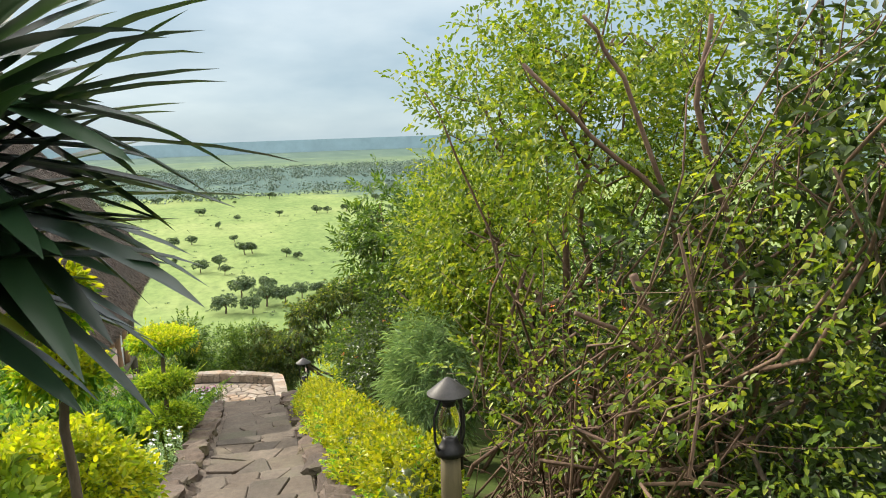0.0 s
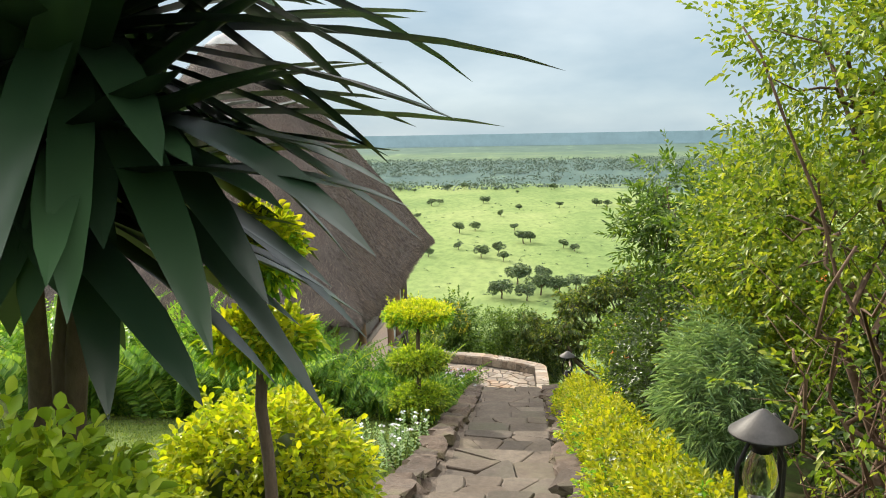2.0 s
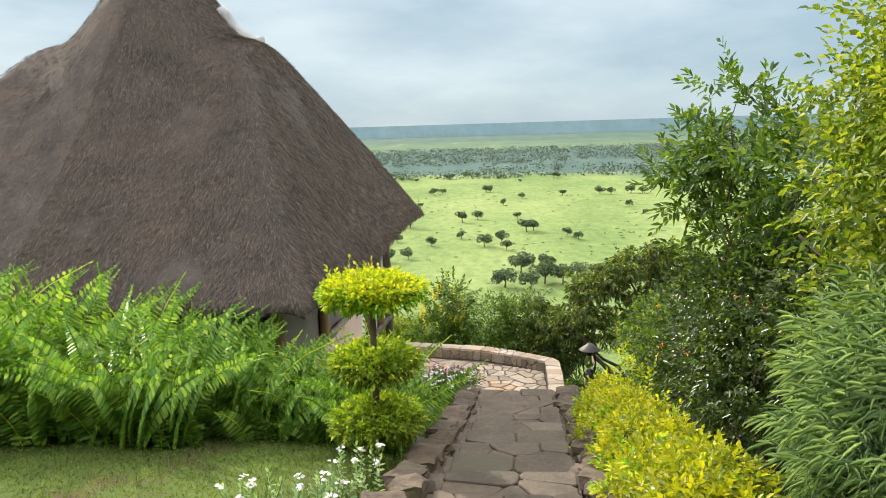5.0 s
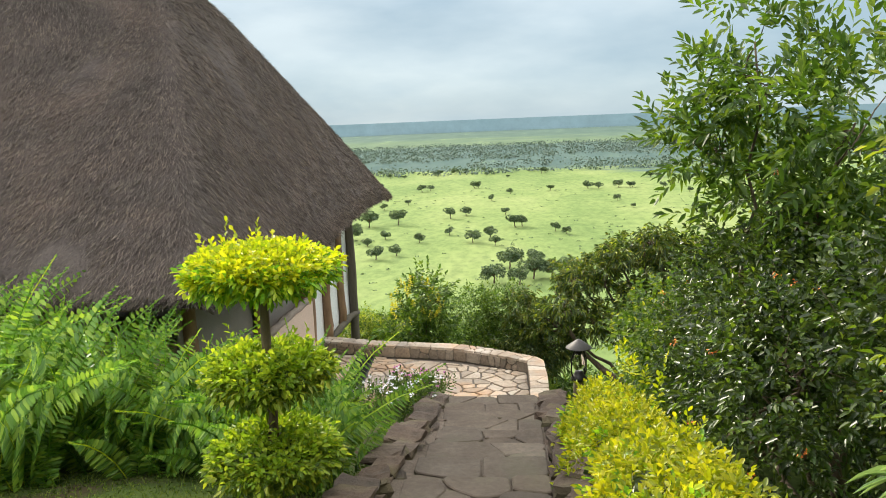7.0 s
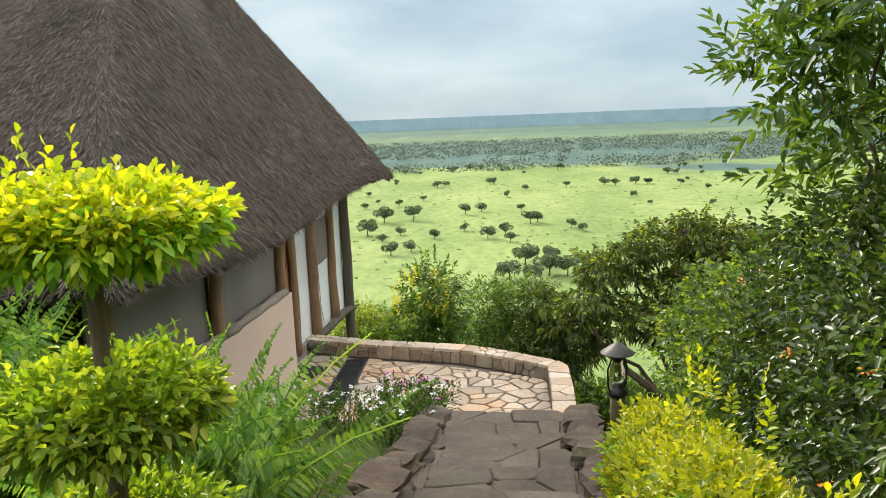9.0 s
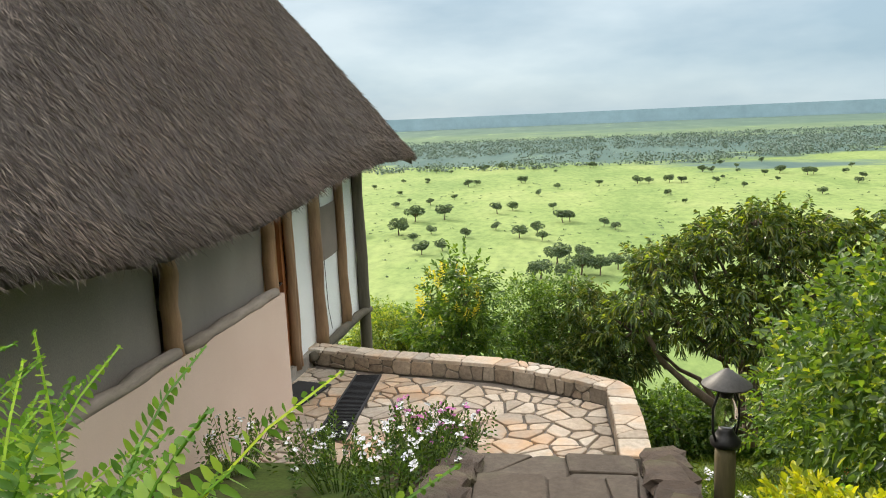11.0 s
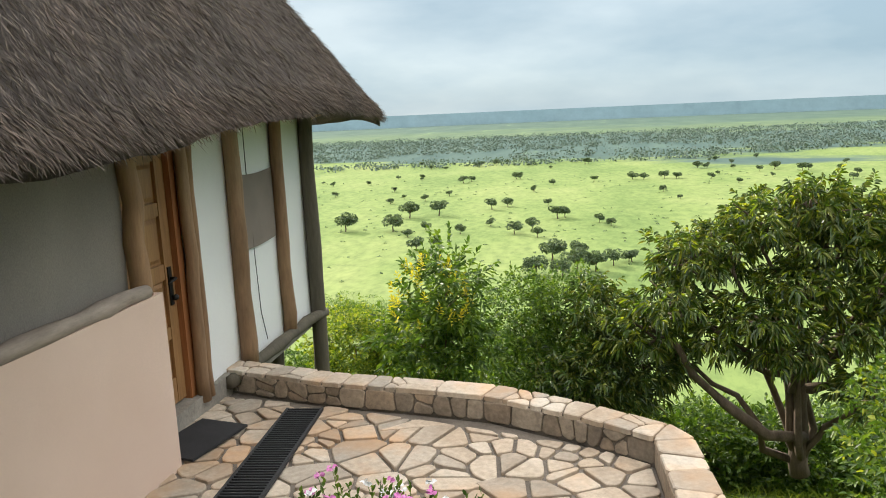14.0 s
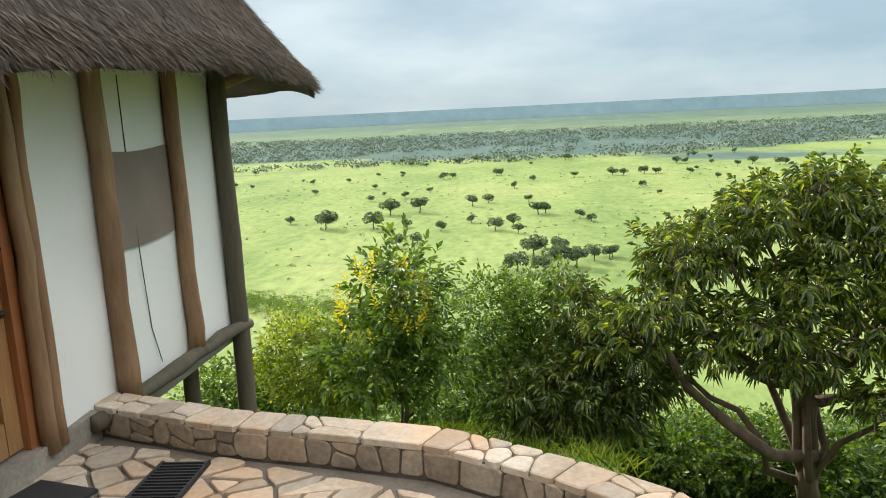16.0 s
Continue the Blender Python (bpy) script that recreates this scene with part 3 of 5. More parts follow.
# canvas panels, slightly slack
for y0, y1 in ((2.22, 2.9), (2.93, 3.97), (4.01, 4.88)):
    g = Geo()
    N, K = 10, 12
    rows = [[(-3.53 - 0.03 * math.sin(i / N * math.pi) * (0.6 + 0.4 * math.sin(k * 0.9 + y0)), y0 + (y1 - y0) * i / N, -0.02 + 2.66 * k / K) for i in range(N + 1)] for k in range(K + 1)]
    g.add([p for r in rows for p in r], [(k * (N + 1) + i, k * (N + 1) + i + 1, (k + 1) * (N + 1) + i + 1, (k + 1) * (N + 1) + i) for k in range(K) for i in range(N)])
    g.add([(p[0] - 0.03, p[1], p[2]) for r in rows for p in r], [(k * (N + 1) + i, (k + 1) * (N + 1) + i, (k + 1) * (N + 1) + i + 1, k * (N + 1) + i + 1) for k in range(K) for i in range(N)])
    hut_part("canvas_panel", g, M_CANVAS, "white tent canvas", True)
g = Geo()
N = 8
rows = [[(-3.505 - 0.02 * math.sin((0.12 + 0.76 * i / N) * math.pi), 2.98 + 0.95 * i / N, 1.08 + 0.7 * k / 4 - 0.03 * math.sin(i / N * math.pi)) for i in range(N + 1)] for k in range(5)]
g.add([p for r in rows for p in r], [(k * (N + 1) + i, k * (N + 1) + i + 1, (k + 1) * (N + 1) + i + 1, (k + 1) * (N + 1) + i) for k in range(4) for i in range(N)])
hut_part("canvas_flap", g, M_BROWNCANVAS, "brown canvas window flap", True)
g = Geo()
g.tube([(-3.53, 3.35, 2.3), (-3.535, 3.36, 1.7), (-3.525, 3.37, 1.0), (-3.53, 3.42, 0.4), (-3.52, 3.5, 0.1)], 0.004, 5)
hut_part("cord", g, M_IRON)

g = Geo()
g.box((-3.66, 1.5, 2.55), (0.05, 1.2, 0.66))
hut_part("door_header", g, M_BROWNCANVAS, "brown canvas above the door")

# door, set back behind the plaster wall
door = thing("door_1", (-3.62, 1.6, 0.1), "closed panelled hardwood door with black iron handle", "door", kind="structure")


def door_part(name, g, mat, label="", parent=None, smooth=False):
    ob = keep(part(name, g, mat, label=label, smooth=smooth), parent or door)
    if parent:
        ob.matrix_parent_inverse = Matrix.Identity(4)
    return ob


DY0, DY1, DX = 1.13, 1.96, -3.62
g = Geo()
g.box((DX - 0.02, (DY0 + DY1) / 2, 1.1), (0.03, DY1 - DY0, 2.0))
leaf = door_part("door_leaf", g, M_DOOR)
for y, w in ((DY0 + 0.06, 0.12), ((DY0 + DY1) / 2, 0.1), (DY1 - 0.06, 0.12)):
    g = Geo()
    g.box((DX + 0.008, y, 1.1), (0.03, w, 2.0))
    door_part("stile", g, M_DOOR)
for z, h in ((0.2, 0.2), (0.66, 0.1), (1.14, 0.12), (1.62, 0.1), (2.04, 0.12)):
    for yc in (DY0 + 0.26, DY1 - 0.26):
        g = Geo()
        g.box((DX + 0.006, yc, z), (0.028, 0.27, h))
        door_part("door_rail", g, M_DOOR)
for z0, z1 in ((0.3, 0.61), (0.71, 1.08), (1.2, 1.57), (1.67, 1.98)):
    for yc in (DY0 + 0.26, DY1 - 0.26):
        g = Geo()
        h, zc = z1 - z0 - 0.04, (z0 + z1) / 2
        g.add([(DX - 0.004, yc + a * 0.12, zc + b * h / 2) for a, b in ((-1, -1), (1, -1), (1, 1), (-1, 1))] + [(DX + 0.014, yc + a * 0.09, zc + b * (h / 2 - 0.03)) for a, b in ((-1, -1), (1, -1), (1, 1), (-1, 1))], [(0, 1, 5, 4), (1, 2, 6, 5), (2, 3, 7, 6), (3, 0, 4, 7), (4, 5, 6, 7)])
        door_part("door_panel", g, M_DOOR)
g = Geo()
g.box((DX + 0.0, DY1 + 0.05, 1.12), (0.14, 0.09, 2.1))
door_part("door_jamb", g, M_JAMB, "red-brown door frame")
g = Geo()
g.box((DX + 0.0, DY0 - 0.05, 1.12), (0.14, 0.09, 2.1))
door_part("door_jamb", g, M_JAMB, "red-brown door frame")
g = Geo()
g.box((DX + 0.0, (DY0 + DY1) / 2, 2.17), (0.14, 0.9, 0.09))
door_part("lintel", g, M_JAMB)
g = Geo()
g.box((DX + 0.028, DY1 - 0.07, 1.02), (0.012, 0.05, 0.3))
plate = door_part("lock_plate", g, M_IRON, "black iron lock plate")
g = Geo()
g.tube([(DX + 0.03, DY1 - 0.07, 1.08), (DX + 0.08, DY1 - 0.07, 1.08), (DX + 0.085, DY1 - 0.12, 1.075), (DX + 0.08, DY1 - 0.19, 1.06)], [0.012, 0.012, 0.011, 0.008], 8)
g.lathe([(0, 0.025), (0.02, 0.018), (0.027, 0), (0.02, -0.018), (0, -0.025)], (DX + 0.06, DY1 - 0.07, 0.93), 10)
door_part("door_handle", g, M_IRON, "curled iron handle", plate, True)

# ---- terrace slab and low stone wall ----
INNER = [(-3.62, 2.62), (-2.53, 2.26), (-1.75, 2.12), (-1.15, 1.98), (-0.52, 1.62), (-0.04, 1.27), (-0.02, 0.5), (-0.02, -0.35)]


def terr_z(y):
    return -0.035 * max(0, y)


TERRACE = [(-3.52, 0.7), (-3.2, 0.7), (-3.2, -0.45), (-1.95, -0.45), (-1.95, 0.1), (-1.2, 0.1), (-1.2, -0.36), (0.0, -0.36)] + [(x, y) for x, y in INNER[::-1][1:]] + [(-3.52, 2.6)]
g = Geo()
nT = len(TERRACE)
g.add([(x, y, terr_z(y) - 0.022) for x, y in TERRACE] + [(x, y, -0.6) for x, y in TERRACE], [tuple(range(nT)), tuple(range(2 * nT - 1, nT - 1, -1))] + [(i, i + nT, (i + 1) % nT + nT, (i + 1) % nT) for i in range(nT)])
terrace = tagged(part("terrace", g, M_MORTAR), "terrace of pale crazy-paved flagstones with mortar joints", "terrace", kind="structure")


def offset_line(line, d):
    out = []
    for i, p in enumerate(line):
        a, b = Vector(line[max(i - 1, 0)]), Vector(line[min(i + 1, len(line) - 1)])
        t = (b - a).normalized()
        out.append((p[0] - t.y * d, p[1] + t.x * d))
    return out


WALL_H = 0.195
OUTER = offset_line(INNER, 0.24)
g = Geo()
core_i, core_o = offset_line(INNER, 0.012), offset_line(INNER, 0.228)
nW = len(INNER)
V = []
for (ax, ay), (bx, by) in zip(core_i, core_o):
    zt = terr_z(ay) + WALL_H - 0.02
    V += [(ax, ay, -0.5), (bx, by, -1.2), (bx, by, zt), (ax, ay, zt)]
g.add(V, [(4 * i + k, 4 * i + 4 + k, 4 * i + 4 + (k + 1) % 4, 4 * i + (k + 1) % 4) for i in range(nW - 1) for k in range(4)] + [(0, 1, 2, 3), (4 * nW - 1, 4 * nW - 2, 4 * nW - 3, 4 * nW - 4)])
low_wall = tagged(part("terrace_wall", g, M_MORTAR), "low curved terrace wall of irregular buff stones", "wall", kind="structure")

# ---- flights of the path ----
g = Geo()
for k in range(27):
    y1, y0, z = min(-0.36, -0.62 * k), -0.62 * (k + 1), 0.155 * (k + 1)
    g.box((-0.47, (y0 + y1) / 2, z - 0.35 - 0.022), (1.1, y1 - y0, 0.7))
path = tagged(part("pavement", g, M_SOIL), "worn garden steps paved with dark broken flagstones", "steps", kind="structure")

# ---- plants ----
def foliage(name, parent, mat, p, d, length, width, droop=0.25, fold=0.25, label=""):
    ob = keep(part(name, leaf_mesh(name, p, d, length, width, droop, fold), mat, label=label), parent)
    ob["kind"] = "stuff"
    return ob


def clipped_ball(parent, c, r, n, mat, top_mat, leaf=0.05, tips=0, seed=0, name="foliage"):
    """A clipped head of small leaves: core painted dark for inner shade, lighter shoots on top."""
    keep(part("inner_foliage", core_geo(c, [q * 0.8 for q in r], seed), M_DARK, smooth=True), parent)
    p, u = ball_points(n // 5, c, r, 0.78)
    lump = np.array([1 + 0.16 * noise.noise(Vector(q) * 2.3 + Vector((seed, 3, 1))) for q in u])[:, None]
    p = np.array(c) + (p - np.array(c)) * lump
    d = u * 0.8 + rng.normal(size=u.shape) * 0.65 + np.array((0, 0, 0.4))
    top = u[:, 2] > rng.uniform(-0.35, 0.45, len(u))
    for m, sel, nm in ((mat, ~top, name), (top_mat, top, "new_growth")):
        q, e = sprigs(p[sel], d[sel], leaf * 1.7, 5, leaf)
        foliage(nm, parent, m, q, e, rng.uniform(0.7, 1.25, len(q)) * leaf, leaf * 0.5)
    if tips:
        q, u = ball_points(tips, c, r, 0.9, 0.45)
        q, e = sprigs(q, u * 0.5 + np.array((0, 0, 1)) + rng.normal(size=u.shape) * 0.25, rng.uniform(0.1, 0.3, tips) * min(1, r[0] * 2.2), 9, leaf)
        foliage("shoot", parent, top_mat, q, e, leaf * 1.05, leaf * 0.5)


def topiary(x, y, z0, tiers, stem, label, leaf, seed):
    t = thing("topiary", (x, y, z0), label, "shrub", "tiered golden topiaries")
    g = Geo()
    g.tube(wobble_line((x, y, z0 - 0.1), (x, y, tiers[-1][0]), 9, 0.04, seed), [stem * (1.2 - 0.05 * i) for i in range(9)], 8)
    keep(part("stem", g, M_BARK, smooth=True), t)
    for i, (z, rx, rz, n, a, b, tips) in enumerate(tiers):
        clipped_ball(t, (x, y, z), (rx, rx, rz), n, a, b, leaf, tips, seed + i, "tier")
        g = Geo()
        for k in range(5):
            an = k * 1.3 + seed
            g.tube([(x, y, z - rz * 0.9), (x + rx * 0.6 * math.cos(an), y + rx * 0.6 * math.sin(an), z - rz * 0.1)], [stem * 0.6, stem * 0.25], 5)
        keep(part("branch", g, M_BARK, smooth=True), t)
    return t


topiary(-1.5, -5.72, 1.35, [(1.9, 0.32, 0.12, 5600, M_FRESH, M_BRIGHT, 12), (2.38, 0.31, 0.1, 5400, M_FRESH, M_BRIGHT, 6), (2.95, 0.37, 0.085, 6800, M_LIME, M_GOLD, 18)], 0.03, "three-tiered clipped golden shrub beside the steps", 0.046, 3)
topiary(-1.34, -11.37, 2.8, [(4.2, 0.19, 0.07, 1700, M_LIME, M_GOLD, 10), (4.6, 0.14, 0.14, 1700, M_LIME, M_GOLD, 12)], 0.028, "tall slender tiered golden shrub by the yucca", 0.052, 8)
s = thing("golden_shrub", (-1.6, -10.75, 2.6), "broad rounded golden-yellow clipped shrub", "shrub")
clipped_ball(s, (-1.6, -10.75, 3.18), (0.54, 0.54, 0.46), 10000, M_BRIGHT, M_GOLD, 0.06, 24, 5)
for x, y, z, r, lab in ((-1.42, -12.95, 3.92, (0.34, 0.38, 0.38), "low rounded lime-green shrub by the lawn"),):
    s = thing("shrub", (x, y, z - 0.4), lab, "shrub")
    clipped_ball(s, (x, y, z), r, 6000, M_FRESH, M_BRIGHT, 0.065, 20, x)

# golden hedge along the kerb
hedge = thing("hedge", (0.6, -6.5, 1.4), "low golden-yellow clipped hedge along the steps", "hedge")
g = Geo()
ps, ds = [], []
for k in range(26):
    f = k / 25
    y = -10.9 + 7.8 * f
    x = 0.62 - 0.05 * f + 0.07 * math.sin(k * 1.9)
    z = -0.25 * y + 0.2
    w, h = 0.31 + 0.08 * math.sin(k * 2.7), 0.33 + 0.1 * math.sin(k * 1.3 + 1) - 0.08 * max(0, f - 0.7) / 0.3
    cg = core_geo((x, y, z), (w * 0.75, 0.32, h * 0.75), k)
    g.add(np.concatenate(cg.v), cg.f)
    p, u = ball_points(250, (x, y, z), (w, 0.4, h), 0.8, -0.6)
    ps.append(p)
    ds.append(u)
# solid cores, painted dark for the shade inside the hedge
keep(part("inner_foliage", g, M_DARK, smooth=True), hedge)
p, d = np.concatenate(ps), np.concatenate(ds)
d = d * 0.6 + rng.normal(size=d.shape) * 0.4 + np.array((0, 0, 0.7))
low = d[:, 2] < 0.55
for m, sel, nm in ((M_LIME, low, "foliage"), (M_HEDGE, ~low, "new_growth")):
    q, e = sprigs(p[sel], d[sel], 0.1, 7, 0.04)
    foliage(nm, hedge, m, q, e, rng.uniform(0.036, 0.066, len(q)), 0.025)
q, u = ball_points(24, (0.7, -5.0, 1.5), (0.3, 1.8, 0.3), 0.85, 0.3)
q, e = sprigs(q, u * 0.3 + np.array((0, 0, 1)), rng.uniform(0.12, 0.32, 24), 11, 0.05)
foliage("shoot", hedge, M_GOLD, q, e, 0.06, 0.026)


def woody(name, base, clumps, label, mat, leaf, n_sprig, seed, category="tree", trunk=0.08, sprig=0.3, k=9, group="", bare=0, droop=0.2, mat2=None, wide=0.52, core=0.45, barkmat=None):
    """A shrub or tree: forked limbs from the base to every clump of the crown, twigs with leaves round each clump."""
    t = thing(name, base, label, category, group)
    rr = random.Random(seed)
    bark = barkmat or M_BARK
    g = Geo()
    base_v = Vector(base)
    fork = base_v + Vector((rr.uniform(-0.1, 0.1), rr.uniform(-0.1, 0.1), (max(c[2] for c, r in clumps) - base[2]) * 0.3))
    g.tube(wobble_line(base_v - Vector((0, 0, 0.2)), fork, 6, 0.12, seed), [trunk * (1.25 - 0.07 * i) for i in range(6)], 8)
    keep(part("trunk", g, bark, smooth=True), t)
    tot = sum(r[0] * r[1] + r[0] * r[2] for c, r in clumps)
    P, D = [], []
    g2 = Geo()
    for i, (c, r) in enumerate(clumps):
        cv = Vector(c)
        g2.tube(wobble_line(fork if i % 3 else base_v, cv, 8, 0.35, seed + i * 3.3), [trunk * 0.55 * (1 - 0.1 * q) for q in range(8)], 6)
        for j in range(5):
            e = cv + Vector((rr.uniform(-1, 1) * r[0], rr.uniform(-1, 1) * r[1], rr.uniform(-0.6, 1) * r[2])) * 0.9
            g2.tube(wobble_line(cv.lerp(fork, 0.2 * rr.random()), e, 6, 0.2, seed + i + j * 7.7), [trunk * 0.22 * (1 - 0.15 * q) for q in range(6)], 5)
        m = int(n_sprig * (r[0] * r[1] + r[0] * r[2]) / tot)
        p, u = ball_points(m, c, r, core)
        lump = np.array([1 + 0.55 * noise.noise(Vector(q) * 1.9 + Vector((seed + i * 5, 3, 1))) for q in u])[:, None]
        P.append(np.array(c) + (p - np.array(c)) * lump)
        D.append(u * 0.7 + rng.normal(size=u.shape) * 0.55 + np.array((0, 0, 0.25)))
    for j in range(bare):
        c, r = clumps[rr.randrange(len(clumps))]
        e = Vector(c) + Vector((rr.uniform(-1, 1) * r[0], rr.uniform(-1, 1) * r[1], rr.uniform(-0.3, 1.3) * r[2]))
        br = rr.choice((0.004, 0.006, 0.008, 0.011, 0.022))
        a = Vector((base[0] + rr.uniform(-0.8, 0.8), base[1] + rr.uniform(-0.8, 0.8), base[2]))
        g2.tube(wobble_line(a, e, 10, 0.5, seed + j * 1.7), [br * (1 - 0.07 * q) for q in range(10)], 5)
    keep(part("limb", g2, bark, smooth=True), t)
    p, d = np.concatenate(P), np.concatenate(D)
    q, e = sprigs(p, d, rng.uniform(0.6, 1.3, len(p)) * sprig, k, leaf)
    if mat2 is not None:
        hi = rng.random(len(q)) < 0.22
        foliage("crown", t, mat, q[~hi], e[~hi], rng.uniform(0.7, 1.3, (~hi).sum()) * leaf, leaf * wide, droop)
        foliage("young_leaves", t, mat2, q[hi], e[hi], rng.uniform(0.7, 1.2, hi.sum()) * leaf, leaf * wide, droop)
    else:
        foliage("crown", t, mat, q, e, rng.uniform(0.7, 1.3, len(q)) * leaf, leaf * wide, droop)
    return t


# thicket on the uphill side of the hedge
woody("thicket_tree", (2.3, -9.3, 1.9), [((2.0, -8.9, 5.6), (0.75, 0.9, 0.6)), ((2.9, -9.2, 6.3), (1.1, 1.1, 0.8)), ((2.4, -10.0, 5.3), (0.8, 0.8, 0.8)), ((3.6, -10.2, 5.3), (1.0, 1.0, 1.0)), ((2.1, -8.4, 4.4), (0.7, 0.8, 0.7))], "leafy tree with bare brown limbs over the hedge", M_FRESH, 0.062, 2500, 11, trunk=0.075, bare=16, sprig=0.32, barkmat=M_TWIG)
woody("thicket_tree", (2.0, -7.0, 1.6), [((2.0, -6.8, 3.9), (0.5, 0.7, 0.7)), ((2.3, -6.6, 4.5), (0.45, 0.6, 0.55)), ((2.8, -6.2, 3.9), (0.7, 0.9, 0.8)), ((2.0, -7.3, 3.1), (0.55, 0.7, 0.6))], "bright green feathery-leaved tree in the thicket", M_FRESH, 0.06, 2100, 12, trunk=0.06, sprig=0.4, k=12, bare=5)
woody("thicket_shrub", (2.0, -10.6, 2.3), [((1.75, -10.6, 3.5), (0.6, 0.9, 0.8)), ((2.6, -11.4, 4.0), (0.9, 0.9, 1.0)), ((2.2, -12.3, 3.8), (0.8, 0.9, 0.9)), ((2.9, -12.6, 5.2), (0.9, 0.9, 0.9))], "tangled shrub with many bare reddish stems", M_FRESH, 0.055, 800, 13, category="shrub", trunk=0.035, bare=125, barkmat=M_TWIG, core=0.25)
# Dark leaves put the shade deep in the thicket into colour.
woody("thicket_shrub", (3.4, -11.5, 2.0), [((3.4, -11.2, 3.6), (1.2, 1.6, 1.5)), ((3.9, -9.5, 3.2), (1.2, 1.6, 1.6)), ((3.9, -12.5, 5.4), (1.2, 1.4, 1.3)), ((2.6, -11.0, 2.9), (0.6, 1.8, 0.9)), ((2.8, -9.0, 2.6), (0.6, 1.2, 0.9))], "dense shrub filling the thicket, leaves painted dark for its inner shade", M_DARK, 0.09, 3200, 14, category="shrub", trunk=0.05, bare=20)
woody("thicket_shrub", (1.9, -4.6, 0.9), [((1.75, -4.3, 1.8), (0.55, 1.1, 0.65)), ((2.1, -3.2, 2.1), (0.7, 1.0, 0.8)), ((2.4, -5.6, 2.5), (0.7, 1.0, 0.85)), ((1.75, -2.3, 1.3), (0.5, 0.9, 0.6))], "dense dark small-leaved lantana bush", M_DARK, 0.062, 3400, 15, category="shrub", trunk=0.04, sprig=0.22, bare=8, mat2=M_GREEN)
woody("thicket_tree", (2.0, -3.0, 0.8), [((1.95, -2.8, 4.1), (0.4, 0.5, 0.6)), ((2.5, -3.4, 3.5), (0.6, 0.8, 0.8)), ((1.65, -2.4, 3.5), (0.4, 0.5, 0.35)), ((2.2, -2.4, 2.9), (0.5, 0.7, 0.6))], "young tree with long glossy upright leaves", M_GREEN, 0.12, 430, 16, trunk=0.05, sprig=0.45, k=13, wide=0.36, droop=0.1)
woody("thicket_shrub", (2.6, -1.5, 0.2), [((1.7, -1.0, 1.2), (0.7, 0.9, 0.6)), ((2.5, -0.6, 1.1), (0.9, 1.1, 0.8)), ((2.9, -2.6, 2.2), (0.9, 1.2, 1.0)), ((2.1, 0.5, 0.4), (0.8, 0.8, 0.6))], "sunlit green bush with orange flower heads", M_GREEN, 0.07, 2600, 17, category="shrub", trunk=0.04, sprig=0.25, mat2=M_FRESH)
woody("thicket_shrub", (4.6, -6.0, 0.5), [((4.2, -6.0, 2.8), (1.5, 2.2, 2.0)), ((4.2, -2.0, 1.4), (1.5, 2.0, 1.5))], "large broad-leaved bush deep in the thicket", M_GREEN, 0.09, 2600, 18, category="shrub", trunk=0.06, sprig=0.3)

# old limbs of the thicket, two of them sawn off
snag = thing("thicket_snag", (2.5, -11.3, 2.3), "bare brown limbs with sawn stumps rising through the thicket", "tree")
for name, radius, stops in (
    ("stump", 0.032, ((2.75, -11.3, 2.3), (2.54, -11.6, 3.82), (2.36, -11.6, 4.26), (2.22, -11.6, 4.57))),
    ("stump", 0.026, ((2.3, -11.3, 2.4), (2.16, -11.6, 3.9), (2.02, -11.6, 4.28), (1.91, -11.6, 4.52))),
    ("limb", 0.022, ((3.3, -11.3, 2.3), (2.97, -11.3, 4.22), (2.58, -11.3, 4.66), (1.96, -11.3, 5.21), (1.34, -11.3, 5.8))),
    ("limb", 0.026, ((3.2, -11.3, 2.3), (2.87, -11.3, 4.58), (2.67, -11.3, 5.02), (2.52, -11.3, 5.54), (2.62, -11.3, 6.1))),
    ("limb", 0.016, ((1.6, -11.5, 2.5), (1.88, -11.6, 3.63), (2.27, -11.6, 4.1), (2.75, -11.6, 4.5), (3.3, -11.6, 4.8))),
    ("limb", 0.014, ((1.53, -11.6, 4.32), (1.83, -11.6, 4.16), (2.02, -11.6, 3.95), (2.3, -11.4, 3.2))),
    ("limb", 0.02, ((2.5, -11.2, 2.3), (2.64, -11.2, 4.0), (2.42, -11.2, 4.79), (2.06, -11.2, 5.72), (1.78, -11.2, 6.1)))):
    g = Geo()
    line = []
    for p, q in zip(stops, stops[1:]):
        line += wobble_line(p, q, 5, 0.05, radius * 900 + p[2])[:-1]
    line.append(Vector(stops[-1]))
    g.tube(line, [radius * (1.15 - (0.15 if name == "stump" else 0.55) * k / len(line)) for k in range(len(line))], 8)
    keep(part(name, g, M_TWIG, smooth=True), snag)

# narrow-leaved grey-green bush behind the hedge
fb = thing("feathery_bush", (1.35, -8.0, 1.9), "grey-green bush of fine narrow feathery leaves", "shrub")
p, u = ball_points(1200, (1.5, -7.8, 2.7), (0.38, 0.65, 0.62), 0.3)
q, e = sprigs(p, u * 0.5 + rng.normal(size=u.shape) * 0.4 + np.array((0, 0, 0.5)), 0.25, 12, 0.1, 1.0)
g = Geo()
for k in range(14):
    a = k * 0.9
    g.tube(wobble_line((1.5 + 0.1 * math.cos(a), -7.8 + 0.15 * math.sin(a), 1.7), (1.5 + 0.3 * math.cos(a), -7.8 + 0.5 * math.sin(a), 3.0), 6, 0.1, k), [0.012 - 0.0015 * q for q in range(6)], 5)
keep(part("stem", g, M_BARK, smooth=True), fb)
